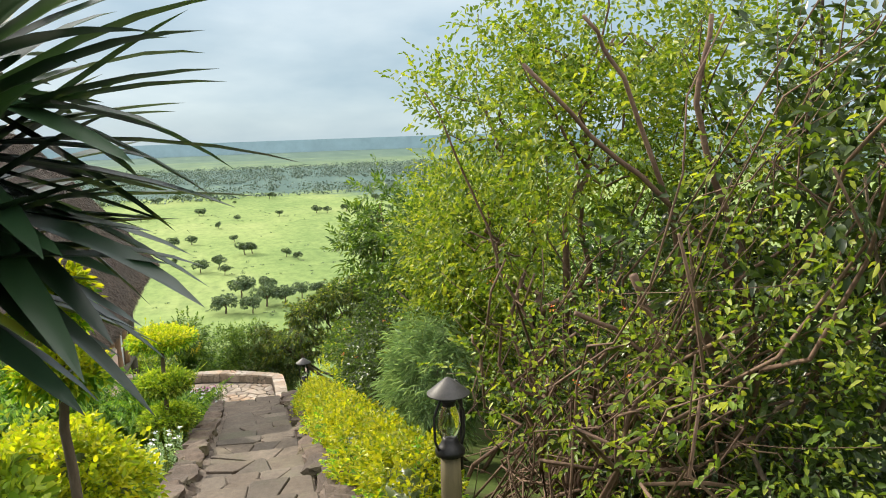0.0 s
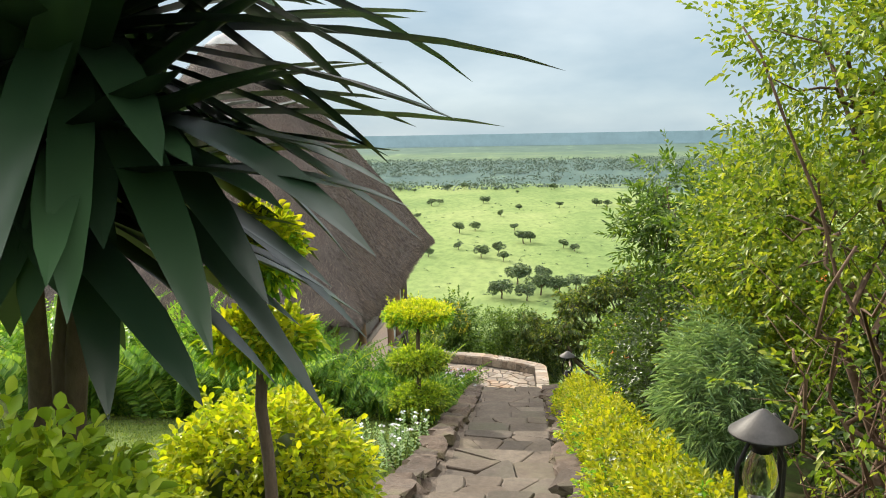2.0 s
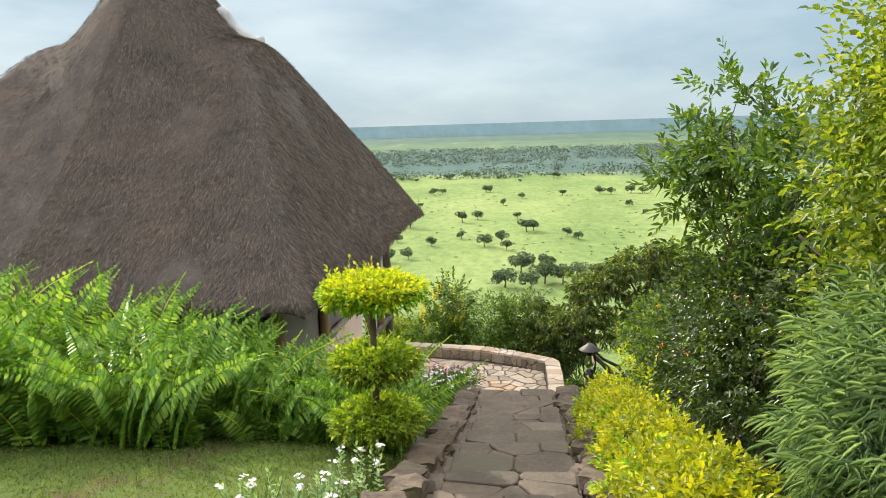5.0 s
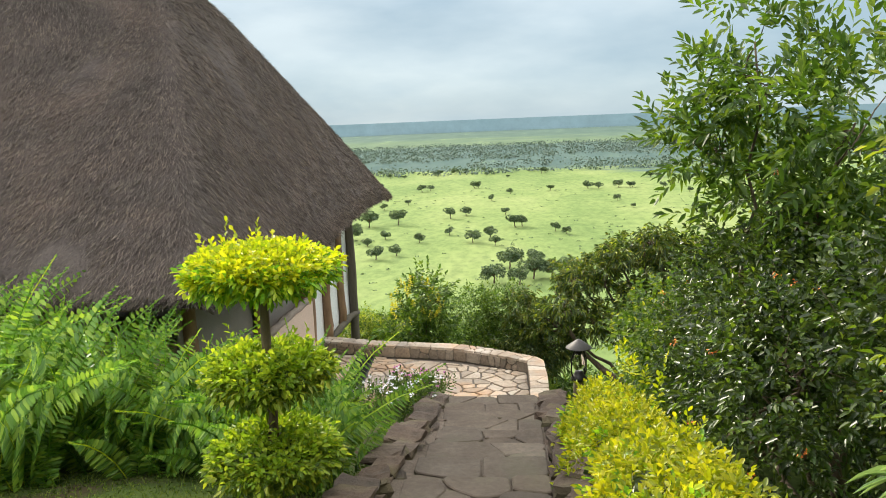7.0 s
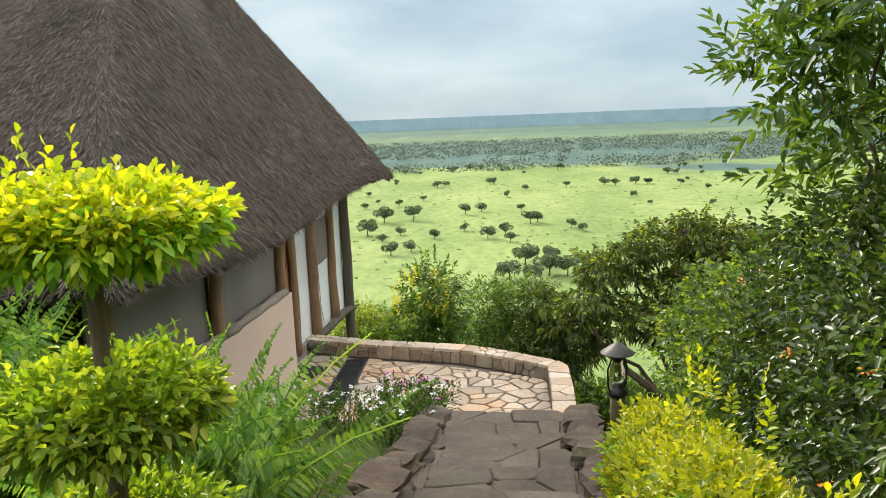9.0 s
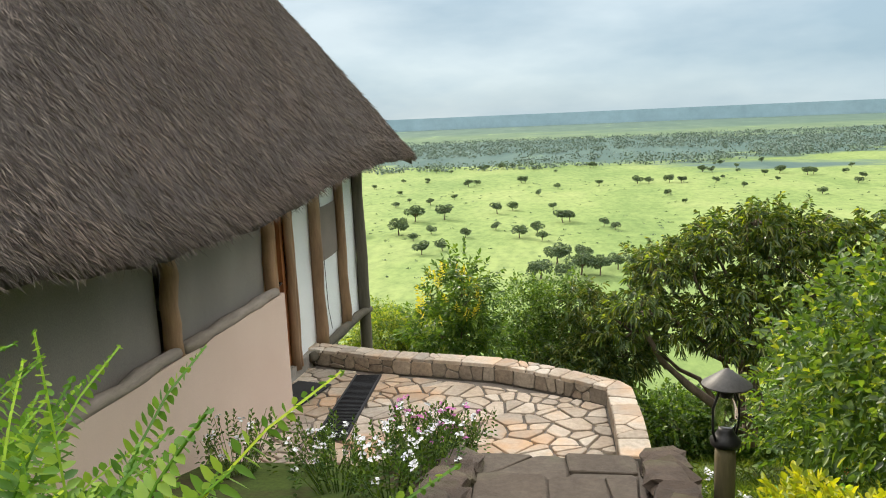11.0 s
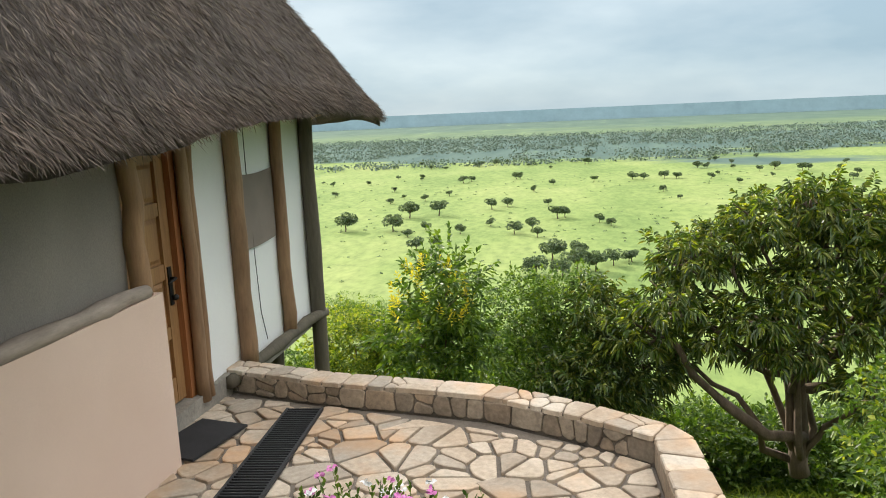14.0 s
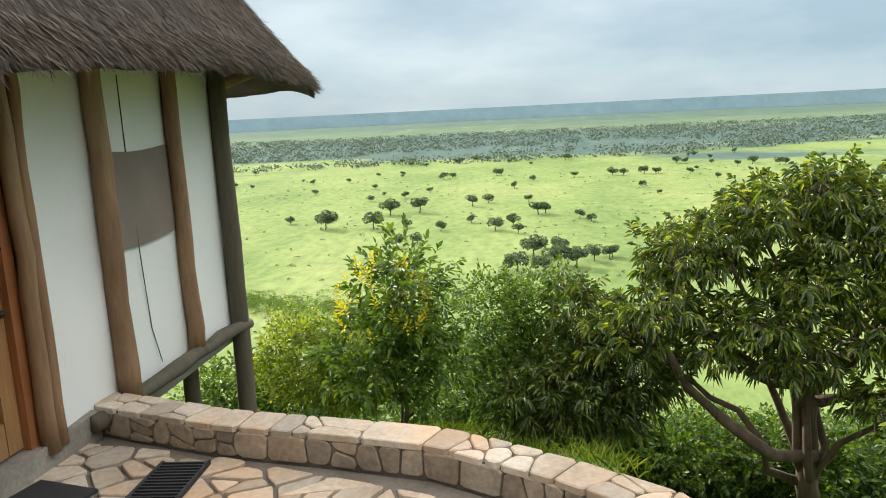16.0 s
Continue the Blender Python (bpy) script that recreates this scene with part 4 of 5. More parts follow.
foliage("foliage", fb, M_GREY, q, e, rng.uniform(0.08, 0.15, len(q)), 0.009, 0.5)

# slope below the terrace
mt = woody("mango_tree", (2.9, 8.0, -3.2), [((2.2, 8.0, 0.55), (0.5, 0.7, 0.4)), ((1.15, 7.8, 0.0), (0.5, 0.6, 0.4)), ((3.6, 8.3, 0.5), (0.75, 0.8, 0.42)), ((0.5, 7.6, -0.95), (0.5, 0.6, 0.32)), ((1.5, 7.6, -1.0), (0.5, 0.6, 0.35)), ((4.5, 8.0, -0.3), (0.7, 0.8, 0.6)), ((2.6, 7.6, -0.35), (0.55, 0.6, 0.3)), ((3.4, 7.6, -0.9), (0.5, 0.6, 0.3)), ((2.1, 7.3, -0.7), (0.5, 0.5, 0.3)), ((3.6, 7.2, -1.7), (0.6, 0.6, 0.35)), ((0.9, 7.3, -0.5), (0.45, 0.5, 0.3)), ((4.4, 7.4, -1.5), (0.6, 0.6, 0.4)), ((2.9, 8.0, 0.75), (0.45, 0.5, 0.35)), ((2.5, 7.5, -1.25), (0.5, 0.5, 0.3)), ((4.7, 8.3, 0.3), (0.8, 0.8, 0.5)), ((1.7, 8.0, 0.15), (0.5, 0.6, 0.38)), ((3.1, 8.0, 0.15), (0.6, 0.6, 0.4)), ((3.9, 7.7, -0.5), (0.5, 0.6, 0.4))], "spreading mango tree with drooping leaves and crooked trunk", M_MANGO, 0.135, 2200, 21, trunk=0.12, sprig=0.16, k=11, droop=0.55, wide=0.28, mat2=M_FRESH)
g = Geo()
g.tube([(2.9, 7.9, -2.75), (2.3, 7.6, -2.6), (1.7, 7.5, -2.1), (1.2, 7.4, -1.6), (0.9, 7.3, -1.0)], [0.09, 0.085, 0.075, 0.06, 0.04], 8)
keep(part("low_limb", g, M_BARK, smooth=True), mt)
sh = woody("slope_shrub", (-2.4, 7.2, -2.4), [((-2.3, 7.1, -0.3), (0.5, 0.5, 0.65)), ((-2.7, 7.0, -1.0), (0.55, 0.5, 0.5)), ((-2.1, 7.2, -1.1), (0.5, 0.5, 0.6))], "dark shrub with bright yellow young shoots", M_GREEN, 0.12, 520, 22, category="shrub", trunk=0.04, sprig=0.3, wide=0.4)
q, u = ball_points(52, (-2.5, 7.0, -0.7), (0.6, 0.5, 0.85), 0.95, 0.0)
q, e = sprigs(q, u * 0.4 + np.array((0, 0, 1.0)), 0.16, 8, 0.08)
foliage("yellow_shoot", sh, M_YTIP, q, e, 0.085, 0.03)
woody("slope_shrub", (-4.0, 8.8, -3.2), [((-4.2, 8.8, -1.7), (0.7, 0.7, 0.6)), ((-3.4, 8.9, -1.9), (0.6, 0.7, 0.6))], "round green shrub on the slope", M_FRESH, 0.07, 1500, 23, category="shrub", trunk=0.04, sprig=0.25)
woody("slope_shrub", (-0.9, 8.6, -3.0), [((-1.3, 8.4, -1.0), (0.6, 0.6, 0.6)), ((-0.6, 8.6, -1.1), (0.6, 0.6, 0.7)), ((-0.9, 8.2, -1.8), (0.9, 0.7, 0.6))], "feathery olive-green shrub on the slope", M_GREEN, 0.07, 1200, 24, category="shrub", trunk=0.035, sprig=0.3, k=11)
woody("slope_shrub", (0.1, 8.2, -3.0), [((-0.1, 8.2, -0.9), (0.35, 0.5, 0.5)), ((0.6, 8.0, -1.6), (0.6, 0.6, 0.5)), ((-0.2, 7.8, -1.9), (0.8, 0.6, 0.6))], "bush with long drooping leaves on the slope", M_MANGO, 0.13, 700, 25, category="shrub", trunk=0.04, sprig=0.3, droop=0.6, wide=0.28)
woody("slope_shrub", (2.2, 2.2, -1.1), [((2.2, 2.0, -0.5), (0.7, 0.8, 0.5)), ((2.9, 3.2, -0.5), (0.9, 0.9, 0.6)), ((3.6, 2.0, 0.1), (0.9, 1.0, 0.8))], "flowering lantana bush on the grassy bank", M_GREEN, 0.065, 1900, 26, category="shrub", trunk=0.03, sprig=0.2, mat2=M_FRESH)
for i, (x, y, r) in enumerate(((-6, 14, 1.4), (-2.5, 13, 1.2), (1.5, 13, 1.3), (5.5, 12, 1.6), (-4.5, 19, 1.6), (4.0, 18, 1.6), (8, 14, 1.8), (4.2, 5.6, 1.0), (5.8, 4.2, 1.2), (1.2, 10.2, 1.1), (-0.6, 10.5, 1.1), (3.2, 10.5, 1.2), (-5.6, 10.5, 1.2), (2.2, 9.6, 1.3), (3.9, 9.4, 1.3), (0.2, 9.5, 1.1))):
    z = land_z(x, y)
    woody("slope_shrub", (x, y, z), [((x - r * 0.4, y, z + r * 0.6), (r * 0.7, r * 0.7, r * 0.55)), ((x + r * 0.5, y + 0.3, z + r * 0.5), (r * 0.7, r * 0.7, r * 0.5))], "green bush lower down the slope", M_GREEN, 0.11, 650, 40 + i, category="shrub", trunk=0.04, sprig=0.3, group="lower slope bushes")
low = thing("scrub_belt", (0, 60, land_z(0, 60)), "belt of scrub at the foot of the hill", "scrub", kind="stuff")
P, D = [], []
for i in range(420):
    x, y = rng.uniform(-70, 80), rng.uniform(26, 135)
    r = rng.uniform(0.8, 2.4)
    if noise.noise(Vector((x * 0.04, y * 0.04, 9))) < -0.02:
        continue
    p, u = ball_points(160, (x, y, land_z(x, y) + r * 0.3), (r, r, r * 0.7), 0.7, -0.3)
    P.append(p)
    D.append(u)
for i in range(130):
    x = rng.uniform(-135, -45)
    y = 286 - 0.3 * (x + 90) + rng.normal() * 8
    r = rng.uniform(2.0, 4.5)
    p, u = ball_points(160, (x, y, land_z(x, y) + r * 0.25), (r * 1.4, r, r * 0.6), 0.7, -0.3)
    P.append(p)
    D.append(u)
P, D = np.concatenate(P), np.concatenate(D) + np.array((0, 0, 0.4))
foliage("foliage", low, M_GREEN, P, D, rng.uniform(0.3, 0.7, len(P)), rng.uniform(0.2, 0.4, len(P)))

# acacias on the plain
def acacia(seed, size):
    t = new("acacia_tree")
    rr = random.Random(seed)
    g = Geo()
    g.tube(wobble_line((0, 0, -0.5), (0.3, 0, size * 0.42), 6, 0.5, seed), [size * 0.035 * (1.2 - 0.1 * i) for i in range(6)], 6)
    part("trunk", g, M_BARK, t)
    g = Geo()
    P, D = [], []
    for k in range(9):
        a, rad = k * 0.9 + rr.random(), rr.uniform(0.1, 0.42) * size
        c = (rad * math.cos(a), rad * math.sin(a), size * rr.uniform(0.5, 0.85) - rad * 0.25)
        g.tube([(0.3, 0, size * 0.36), c], [size * 0.02, size * 0.008], 5)
        p, u = ball_points(130, c, (size * 0.22, size * 0.22, size * 0.14), 0.5)
        P.append(p)
        D.append(u)
    part("limb", g, M_BARK, t)
    P, D = np.concatenate(P), np.concatenate(D) + np.array((0, 0, 0.3))
    part("crown", leaf_mesh("crown", P, D, rng.uniform(0.5, 1.0, len(P)) * size * 0.11, size * 0.07), M_ACACIA, t)
    return tagged(t, "flat-topped dark acacia standing on the plain", "tree", "acacias on the plain")


ACACIAS = [(-145, 492), (-111, 488), (-112, 552), (-91, 562), (-81, 415), (-96, 465), (-63, 473), (-53, 591), (-46, 504), (-28, 469), (-13, 455), (-1, 533), (-3, 382), (-10, 347), (9, 355), (27, 367), (35, 375), (34, 496), (27, 510), (-9, 608), (-24, 713), (-49, 856), (-106, 826), (-103, 698), (-89, 492), (-180, 522), (-220, 715), (-167, 748), (76, 810), (109, 813), (162, 930), (34, 1051), (-117, 1073), (-90, 1083), (237, 884), (257, 853)]
ACACIAS = [(x - 3.3, y * 1.01) for x, y in ACACIAS]
BIG = {0: 1.35, 1: 1.3, 2: 1.3, 3: 1.25, 7: 1.0, 9: 0.95, 11: 1.1, 12: 1.2, 13: 1.1, 14: 1.2, 15: 0.9, 4: 0.85}
kinds = [acacia(s, 8.5) for s in (1, 2, 3, 4)]
for i, k in enumerate(kinds):
    x, y = ACACIAS[i]
    k.location, k.scale = (x, y, -75), (1.25 * BIG.get(i, 0.8),) * 3
ra = random.Random(5)
spots = [(x, y, 1.25 * BIG.get(i, 0.62 if y < 800 else 0.95)) for i, (x, y) in enumerate(ACACIAS)][4:]
spots += [(x + ra.uniform(5, 13), y + ra.uniform(-8, 20), s * 0.8) for x, y, s in spots if s > 1.0]
while len(spots) < 120:
    y = ra.uniform(620, 1150)
    spots.append((ra.uniform(-0.6, 0.62) * y, y, ra.uniform(0.45, 1.0)))
for i, (x, y, s) in enumerate(spots):
    k = kinds[i % 4]
    c = copy_thing(k, pose(x, y, -75, 0, 0, ra.uniform(0, 360)))
    c.scale = (s, s, s * ra.uniform(0.85, 1.1))
far_wood = thing("far_woods", (0, 1400, -75), "woodland belts far across the plain, haze put into their leaf colour", "woodland", kind="stuff")
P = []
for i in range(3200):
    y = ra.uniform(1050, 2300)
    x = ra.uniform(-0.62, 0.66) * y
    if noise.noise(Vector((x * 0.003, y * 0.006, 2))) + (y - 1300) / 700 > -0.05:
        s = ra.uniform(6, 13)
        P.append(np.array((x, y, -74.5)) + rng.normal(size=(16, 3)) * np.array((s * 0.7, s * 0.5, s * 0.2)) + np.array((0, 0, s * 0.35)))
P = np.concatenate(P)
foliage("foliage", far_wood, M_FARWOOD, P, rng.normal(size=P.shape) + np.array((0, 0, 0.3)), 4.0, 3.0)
bushes = thing("plain_bushes", (0, 500, -75), "small bushes dotted over the plain", "bushes", kind="stuff")
P = []
for i in range(500):
    y = ra.uniform(230, 900)
    P.append(np.array((ra.uniform(-0.55, 0.6) * y, y, -74.9)) + rng.normal(size=(10, 3)) * np.array((0.8, 0.6, 0.25)))
P = np.concatenate(P)
foliage("foliage", bushes, M_ACACIA, P, rng.normal(size=P.shape) + np.array((0, 0, 0.6)), 1.0, 0.7)

# ferns on the lawn side
def fern(x, y, z, size, n, seed, upright=1.0):
    t = thing("fern", (x, y, z), "clump of arching light green sword ferns", "fern", "fern bank before the hut")
    rr = np.random.default_rng(seed)
    g = Geo()
    P, D, L = [], [], []
    for i in range(n):
        a, h = rr.uniform(0, 6.28), rr.uniform(0.55, 1.15) * size
        lean = rr.uniform(0.25, 0.95) / upright
        f = np.linspace(0, 1, 41)
        arc = np.stack([np.cos(a) * h * lean * f ** 1.5, np.sin(a) * h * lean * f ** 1.5, h * (f - 0.28 * lean * f ** 3)], 1) + np.array((x + rr.normal() * 0.12, y + rr.normal() * 0.12, z))
        tan = unit(np.gradient(arc, axis=0))
        side = unit(np.cross(tan, np.array((np.cos(a + 0.8), np.sin(a + 0.8), 0.3))))
        w = 0.1 * size * np.sin(np.clip(f * 1.02, 0, 1) * 2.9 + 0.22)
        for s in (-1, 1):
            P.append(arc[3:])
            D.append((side * s + tan * 0.35)[3:])
            L.append(np.maximum(w[3:], 0.012))
        g.tube(arc[::8], [0.005] * 6, 3, False)
    keep(part("stalk", g, M_LIME), t)
    P, D, L = np.concatenate(P), np.concatenate(D), np.concatenate(L)
    keep(part("frond", leaf_mesh("frond", P, D, L, 0.022 * size + 0.004, 0.2, 0.1), M_FERN), t)


rf = random.Random(3)
for i in range(34):
    f = i / 33
    x, y = -2.35 - 4.9 * f + rf.uniform(-0.2, 0.2), -4.3 - 0.7 * f + rf.uniform(-0.45, 0.45)
    fern(x, y, land_z(x, y) - 0.05, rf.uniform(0.9, 1.1) + 0.75 * min(1, f * 1.8), 22, i, 1.05)
for x, y, s in ((-1.75, -4.4, 1.05), (-1.58, -4.9, 0.95), (-2.15, -4.3, 1.1), (-1.55, -4.5, 0.7), (-1.95, -4.75, 0.9)):
    fern(x, y, land_z(x, y), s, 40, int(s * 100 + x * 7), 1.0)


# flowers and small plants beside the steps
def flowers(x, y, z, r, h, n, petal, label, seed, mat=M_GREY):
    t = thing("flowering_plant", (x, y, z), label, "flowers", "bedding plants")
    rr = np.random.default_rng(seed)
    g = Geo()
    tips = []
    for i in range(n):
        a, q = rr.uniform(0, 6.28), r * math.sqrt(rr.random())
        b = (x + q * math.cos(a), y + q * math.sin(a), z + h * rr.uniform(0.6, 1.1))
        g.tube([(x + 0.3 * q * math.cos(a), y + 0.3 * q * math.sin(a), z), b], [0.004, 0.002], 4, False)
        tips.append(b)
    keep(part("stem", g, M_GREEN), t)
    tips = np.array(tips)
    base = tips - np.array((0, 0, h * 0.55))
    q, e = sprigs(base, tips - base + rr.normal(size=tips.shape) * 0.02, h * 0.55, 12, 0.05)
    foliage("foliage", t, mat, q, e, rng.uniform(0.035, 0.06, len(q)), 0.02)
    sel = tips[: n * 2 // 5]
    P = np.repeat(sel + np.array((0, 0, 0.012)), 6, 0)
    a = np.tile(np.arange(6) * 1.047, len(sel)) + rr.random(len(P)) * 0.3
    P = P + rr.normal(size=P.shape) * 0.008
    foliage("blossom", t, petal, P, np.stack([np.cos(a), np.sin(a), rr.uniform(0.0, 0.5, len(a))], 1), 0.03, 0.026, 0.1)


for i, (x, y) in enumerate(((-1.4, -1.1), (-1.65, -0.75), (-1.3, -0.55), (-1.5, -1.7), (-1.55, -0.25), (-2.2, -0.9), (-2.8, -1.1), (-1.9, -1.5), (-1.3, -0.2))):
    flowers(x, y, land_z(x, y) - 0.05, 0.3, 0.42, 34, M_PINKFL if i in (2, 4) else M_WHITEFL, "low bush of white flowers" if i not in (2, 4) else "low bush of pink-purple flowers", i, M_GREEN)
for i, (x, y) in enumerate(((-1.5, -7.3), (-1.35, -8.0), (-1.55, -8.7), (-1.4, -6.9), (-1.8, -7.7))):
    flowers(x, y, land_z(x, y), 0.22, 0.36, 16, M_WHITEFL, "silver-leaved plant with small white flowers", 20 + i)
for i, (x, y) in enumerate(((0.75, 1.2), (1.3, 1.6), (0.8, -0.3), (1.0, 2.6))):
    flowers(x, y, land_z(x, y) - 0.05, 0.25, 0.4, 22, M_WHITEFL, "white-flowered weed on the bank", 40 + i, M_FRESH)
lan = thing("lantana_blossom", (1.6, -2.5, 2.0), "scattered orange lantana flower heads in the bushes", "flowers", kind="stuff")
P = np.concatenate([ball_points(10, c, r, 0.98)[0] for c, r in (((1.55, -4.3, 1.9), (0.65, 1.2, 0.75)), ((1.9, -3.0, 2.4), (0.8, 1.0, 1.0)), ((1.7, -1.0, 1.2), (0.75, 0.9, 0.7)), ((1.75, -10.6, 3.9), (0.7, 0.9, 0.9)), ((2.2, 2.0, -0.4), (0.75, 0.8, 0.6)))])
P = np.repeat(P, 8, 0) + rng.normal(size=(len(P) * 8, 3)) * 0.012
foliage("blossom", lan, M_ORANGEFL, P, rng.normal(size=P.shape) + np.array((-0.6, 0, 0.5)), 0.018, 0.014)

# big-leaved yucca by the lawn
def yucca(x, y, z0, heads, label):
    t = thing("yucca", (x, y, z0), label, "yucca")
    g = Geo()
    for hx, hy, hz, n, ln, seed in heads:
        g.tube(wobble_line((x, y, z0 - 0.1), (hx, hy, hz), 7, 0.06, seed), [0.05 - 0.003 * k for k in range(7)], 8)
    keep(part("trunk", g, M_BARK, smooth=True), t)
    for hx, hy, hz, n, ln, seed in heads:
        rr = random.Random(seed)
        g = Geo()
        for i in range(n):
            a, el = i * 2.39996, rr.uniform(-0.64, 0.72)
            L = ln * rr.uniform(0.75, 1.1)
            d = Vector((math.cos(a) * math.cos(el), math.sin(a) * math.cos(el), math.sin(el)))
            s = d.cross(Vector((0, 0, 1))).normalized()
            u = s.cross(d)
            w = rr.uniform(0.056, 0.078)
            L = L * (1.18 if el > 0.05 else 0.95)
            sag = rr.uniform(0.04, 0.26) * L
            V = []
            for f, ww in ((0, 0.5), (0.15, 0.7), (0.35, 1), (0.55, 1), (0.75, 0.86), (0.9, 0.52), (1, 0.02)):
                c = Vector((hx, hy, hz)) + d * L * f - Vector((0, 0, sag * f ** 2.4))
                V += [c + s * w * ww + u * 0.018 * ww, c, c - s * w * ww + u * 0.018 * ww]
            g.add(V, [(3 * k + j, 3 * k + j + 1, 3 * k + j + 4, 3 * k + j + 3) for k in range(6) for j in (0, 1)])
        ob = keep(part("leaf_rosette", g, M_YUCCA, smooth=True), t)


yucca(-2.15, -11.75, 3.1, [(-1.64, -12.1, 5.42, 72, 1.26, 1), (-1.7, -12.05, 5.15, 68, 1.18, 2), (-1.48, -12.2, 5.68, 34, 1.22, 3), (-2.1, -11.8, 5.7, 20, 1.0, 4), (-1.78, -12.25, 4.92, 60, 1.08, 5)], "tall yucca with long dark sword-shaped leaves")


# ---- lamps ----
def path_lamp(x, y, z, h, turn, cap, label):
    t = thing("path_lamp", (x, y, z), label, "lamp", "path lamps")
    t.rotation_euler = (0, 0, turn)
    g = Geo()
    g.lathe([(0.0, -0.1), (0.06, -0.1), (0.062, h * 0.5), (0.058, h - 0.46), (0.0, h - 0.455)], sides=12)
    part("post", g, M_LAMPWOOD, t, "mossy round wooden post", True)
    g = Geo()
    g.lathe([(0.0, h - 0.46), (0.085, h - 0.46), (0.09, h - 0.43), (0.06, h - 0.4), (0.045, h - 0.37), (0.04, h - 0.35), (0.0, h - 0.35)], sides=16)
    part("burner", g, M_IRON, t, "", True)
    g = Geo()
    g.lathe([(0.04, h - 0.35), (0.062, h - 0.31), (0.068, h - 0.27), (0.056, h - 0.2), (0.038, h - 0.16)], sides=16)
    ob = part("glass_chimney", g, M_GLASS, t, "clear glass chimney", True)
    ob.visible_shadow = False
    g = Geo()
    g.lathe([(0.0, h - 0.08), (0.03, h - 0.09), (0.035, h - 0.12), (0.045, h - 0.125), (0.045, h - 0.14), (0.035, h - 0.15), (0.035, h - 0.165), (0.0, h - 0.165)], sides=14)
    part("chimney_top", g, M_IRON, t, "", True)
    for s in (-1, 1):
        g = Geo()
        g.tube([(s * 0.07, 0, h - 0.44), (s * 0.1, 0, h - 0.36), (s * 0.103, 0, h - 0.22), (s * 0.06, 0, h - 0.13), (s * 0.03, 0, h - 0.11)], 0.008, 7)
        part("side_tube", g, M_IRON, t, "", True)
    g = Geo()
    g.tube([(0.1, 0.04, h - 0.6), (0.11, 0.04, h - 0.3), (0.11, 0.04, h - 0.08), (0.06, 0.02, h - 0.03)], 0.011, 7)
    part("hanger", g, M_IRON, t, "", True)
    g = Geo()
    g.lathe([(0.0, h + 0.01), (0.02, h), (cap, h - 0.085), (cap + 0.002, h - 0.092), (cap - 0.01, h - 0.088), (0.0, h - 0.02)], sides=28)
    part("cap", g, M_CAPMETAL, t, "grey conical metal cap", True)
    return t


path_lamp(0.73, -11.6, 2.75, 1.26, 0.3, 0.125, "lantern on a mossy wooden post with grey conical cap")
path_lamp(0.5, -1.55, 0.25, 1.06, 0.6, 0.14, "black storm lantern with grey cap beside the hedge")

# ---- mats ----
g = Geo()
m = Matrix.Rotation(radians(-13), 4, "Z")
g.box((-3.26, 1.45, terr_z(1.4) + 0.022), (0.42, 0.62, 0.018), m)
tagged(part("doormat", g, M_RUBBER), "small black doormat before the hut door", "mat")
runner = thing("rubber_runner", (-2.6, 1.15, terr_z(1.15) + 0.008), "long black ribbed rubber mat across the terrace", "mat")
g = Geo()
g.box((0, 0, 0.01), (0.30, 1.9, 0.012))
base = part("mat_base", g, M_RUBBER, runner)
g = Geo()
for k in range(48):
    g.box((0, -0.93 + k * 0.0395, 0.022), (0.26, 0.014, 0.012))
for s in (-1, 1):
    g.box((s * 0.14, 0, 0.022), (0.02, 1.9, 0.014))
part("rib", g, M_RUBBER, runner)
runner.rotation_euler = (-0.035, 0, radians(4))

# ---- turf blades ----
def turf(name, n, spots_fn, h, label):
    t = thing(name, (0, 0, 0), label, "grass", kind="stuff")
    P = np.array([spots_fn() for i in range(n)])
    P[:, 2] = [land_z(x, y) - 0.005 for x, y in P[:, :2]]
    D = rng.normal(size=(n, 3)) * 0.45 + np.array((0, 0, 1))
    foliage("blade", t, M_GRASS, P, D, rng.uniform(0.5, 1.2, n) * h, 0.007, 0.3)


turf("lawn_grass", 60000, lambda: (rf.uniform(-7.5, -1.35), rf.uniform(-12.5, -4.4), 0), 0.045, "short patchy lawn grass")
turf("bank_grass", 16000, lambda: (rf.uniform(0.25, 2.6), rf.uniform(-0.5, 5.5), 0), 0.13, "sunlit long grass on the bank")
turf("slope_grass", 12000, lambda: (rf.uniform(-6, 6), rf.uniform(3.0, 13), 0), 0.3, "rough grass on the slope")


# ---- flagstones, wall stones and kerb rocks ----
def clip_poly(poly, p, nrm):
    out = []
    for i, a in enumerate(poly):
        b = poly[(i + 1) % len(poly)]
        da, db = (a[0] - p[0]) * nrm[0] + (a[1] - p[1]) * nrm[1], (b[0] - p[0]) * nrm[0] + (b[1] - p[1]) * nrm[1]
        if da <= 0:
            out.append(a)
        if da * db < 0:
            f = da / (da - db)
            out.append((a[0] + f * (b[0] - a[0]), a[1] + f * (b[1] - a[1])))
    return out


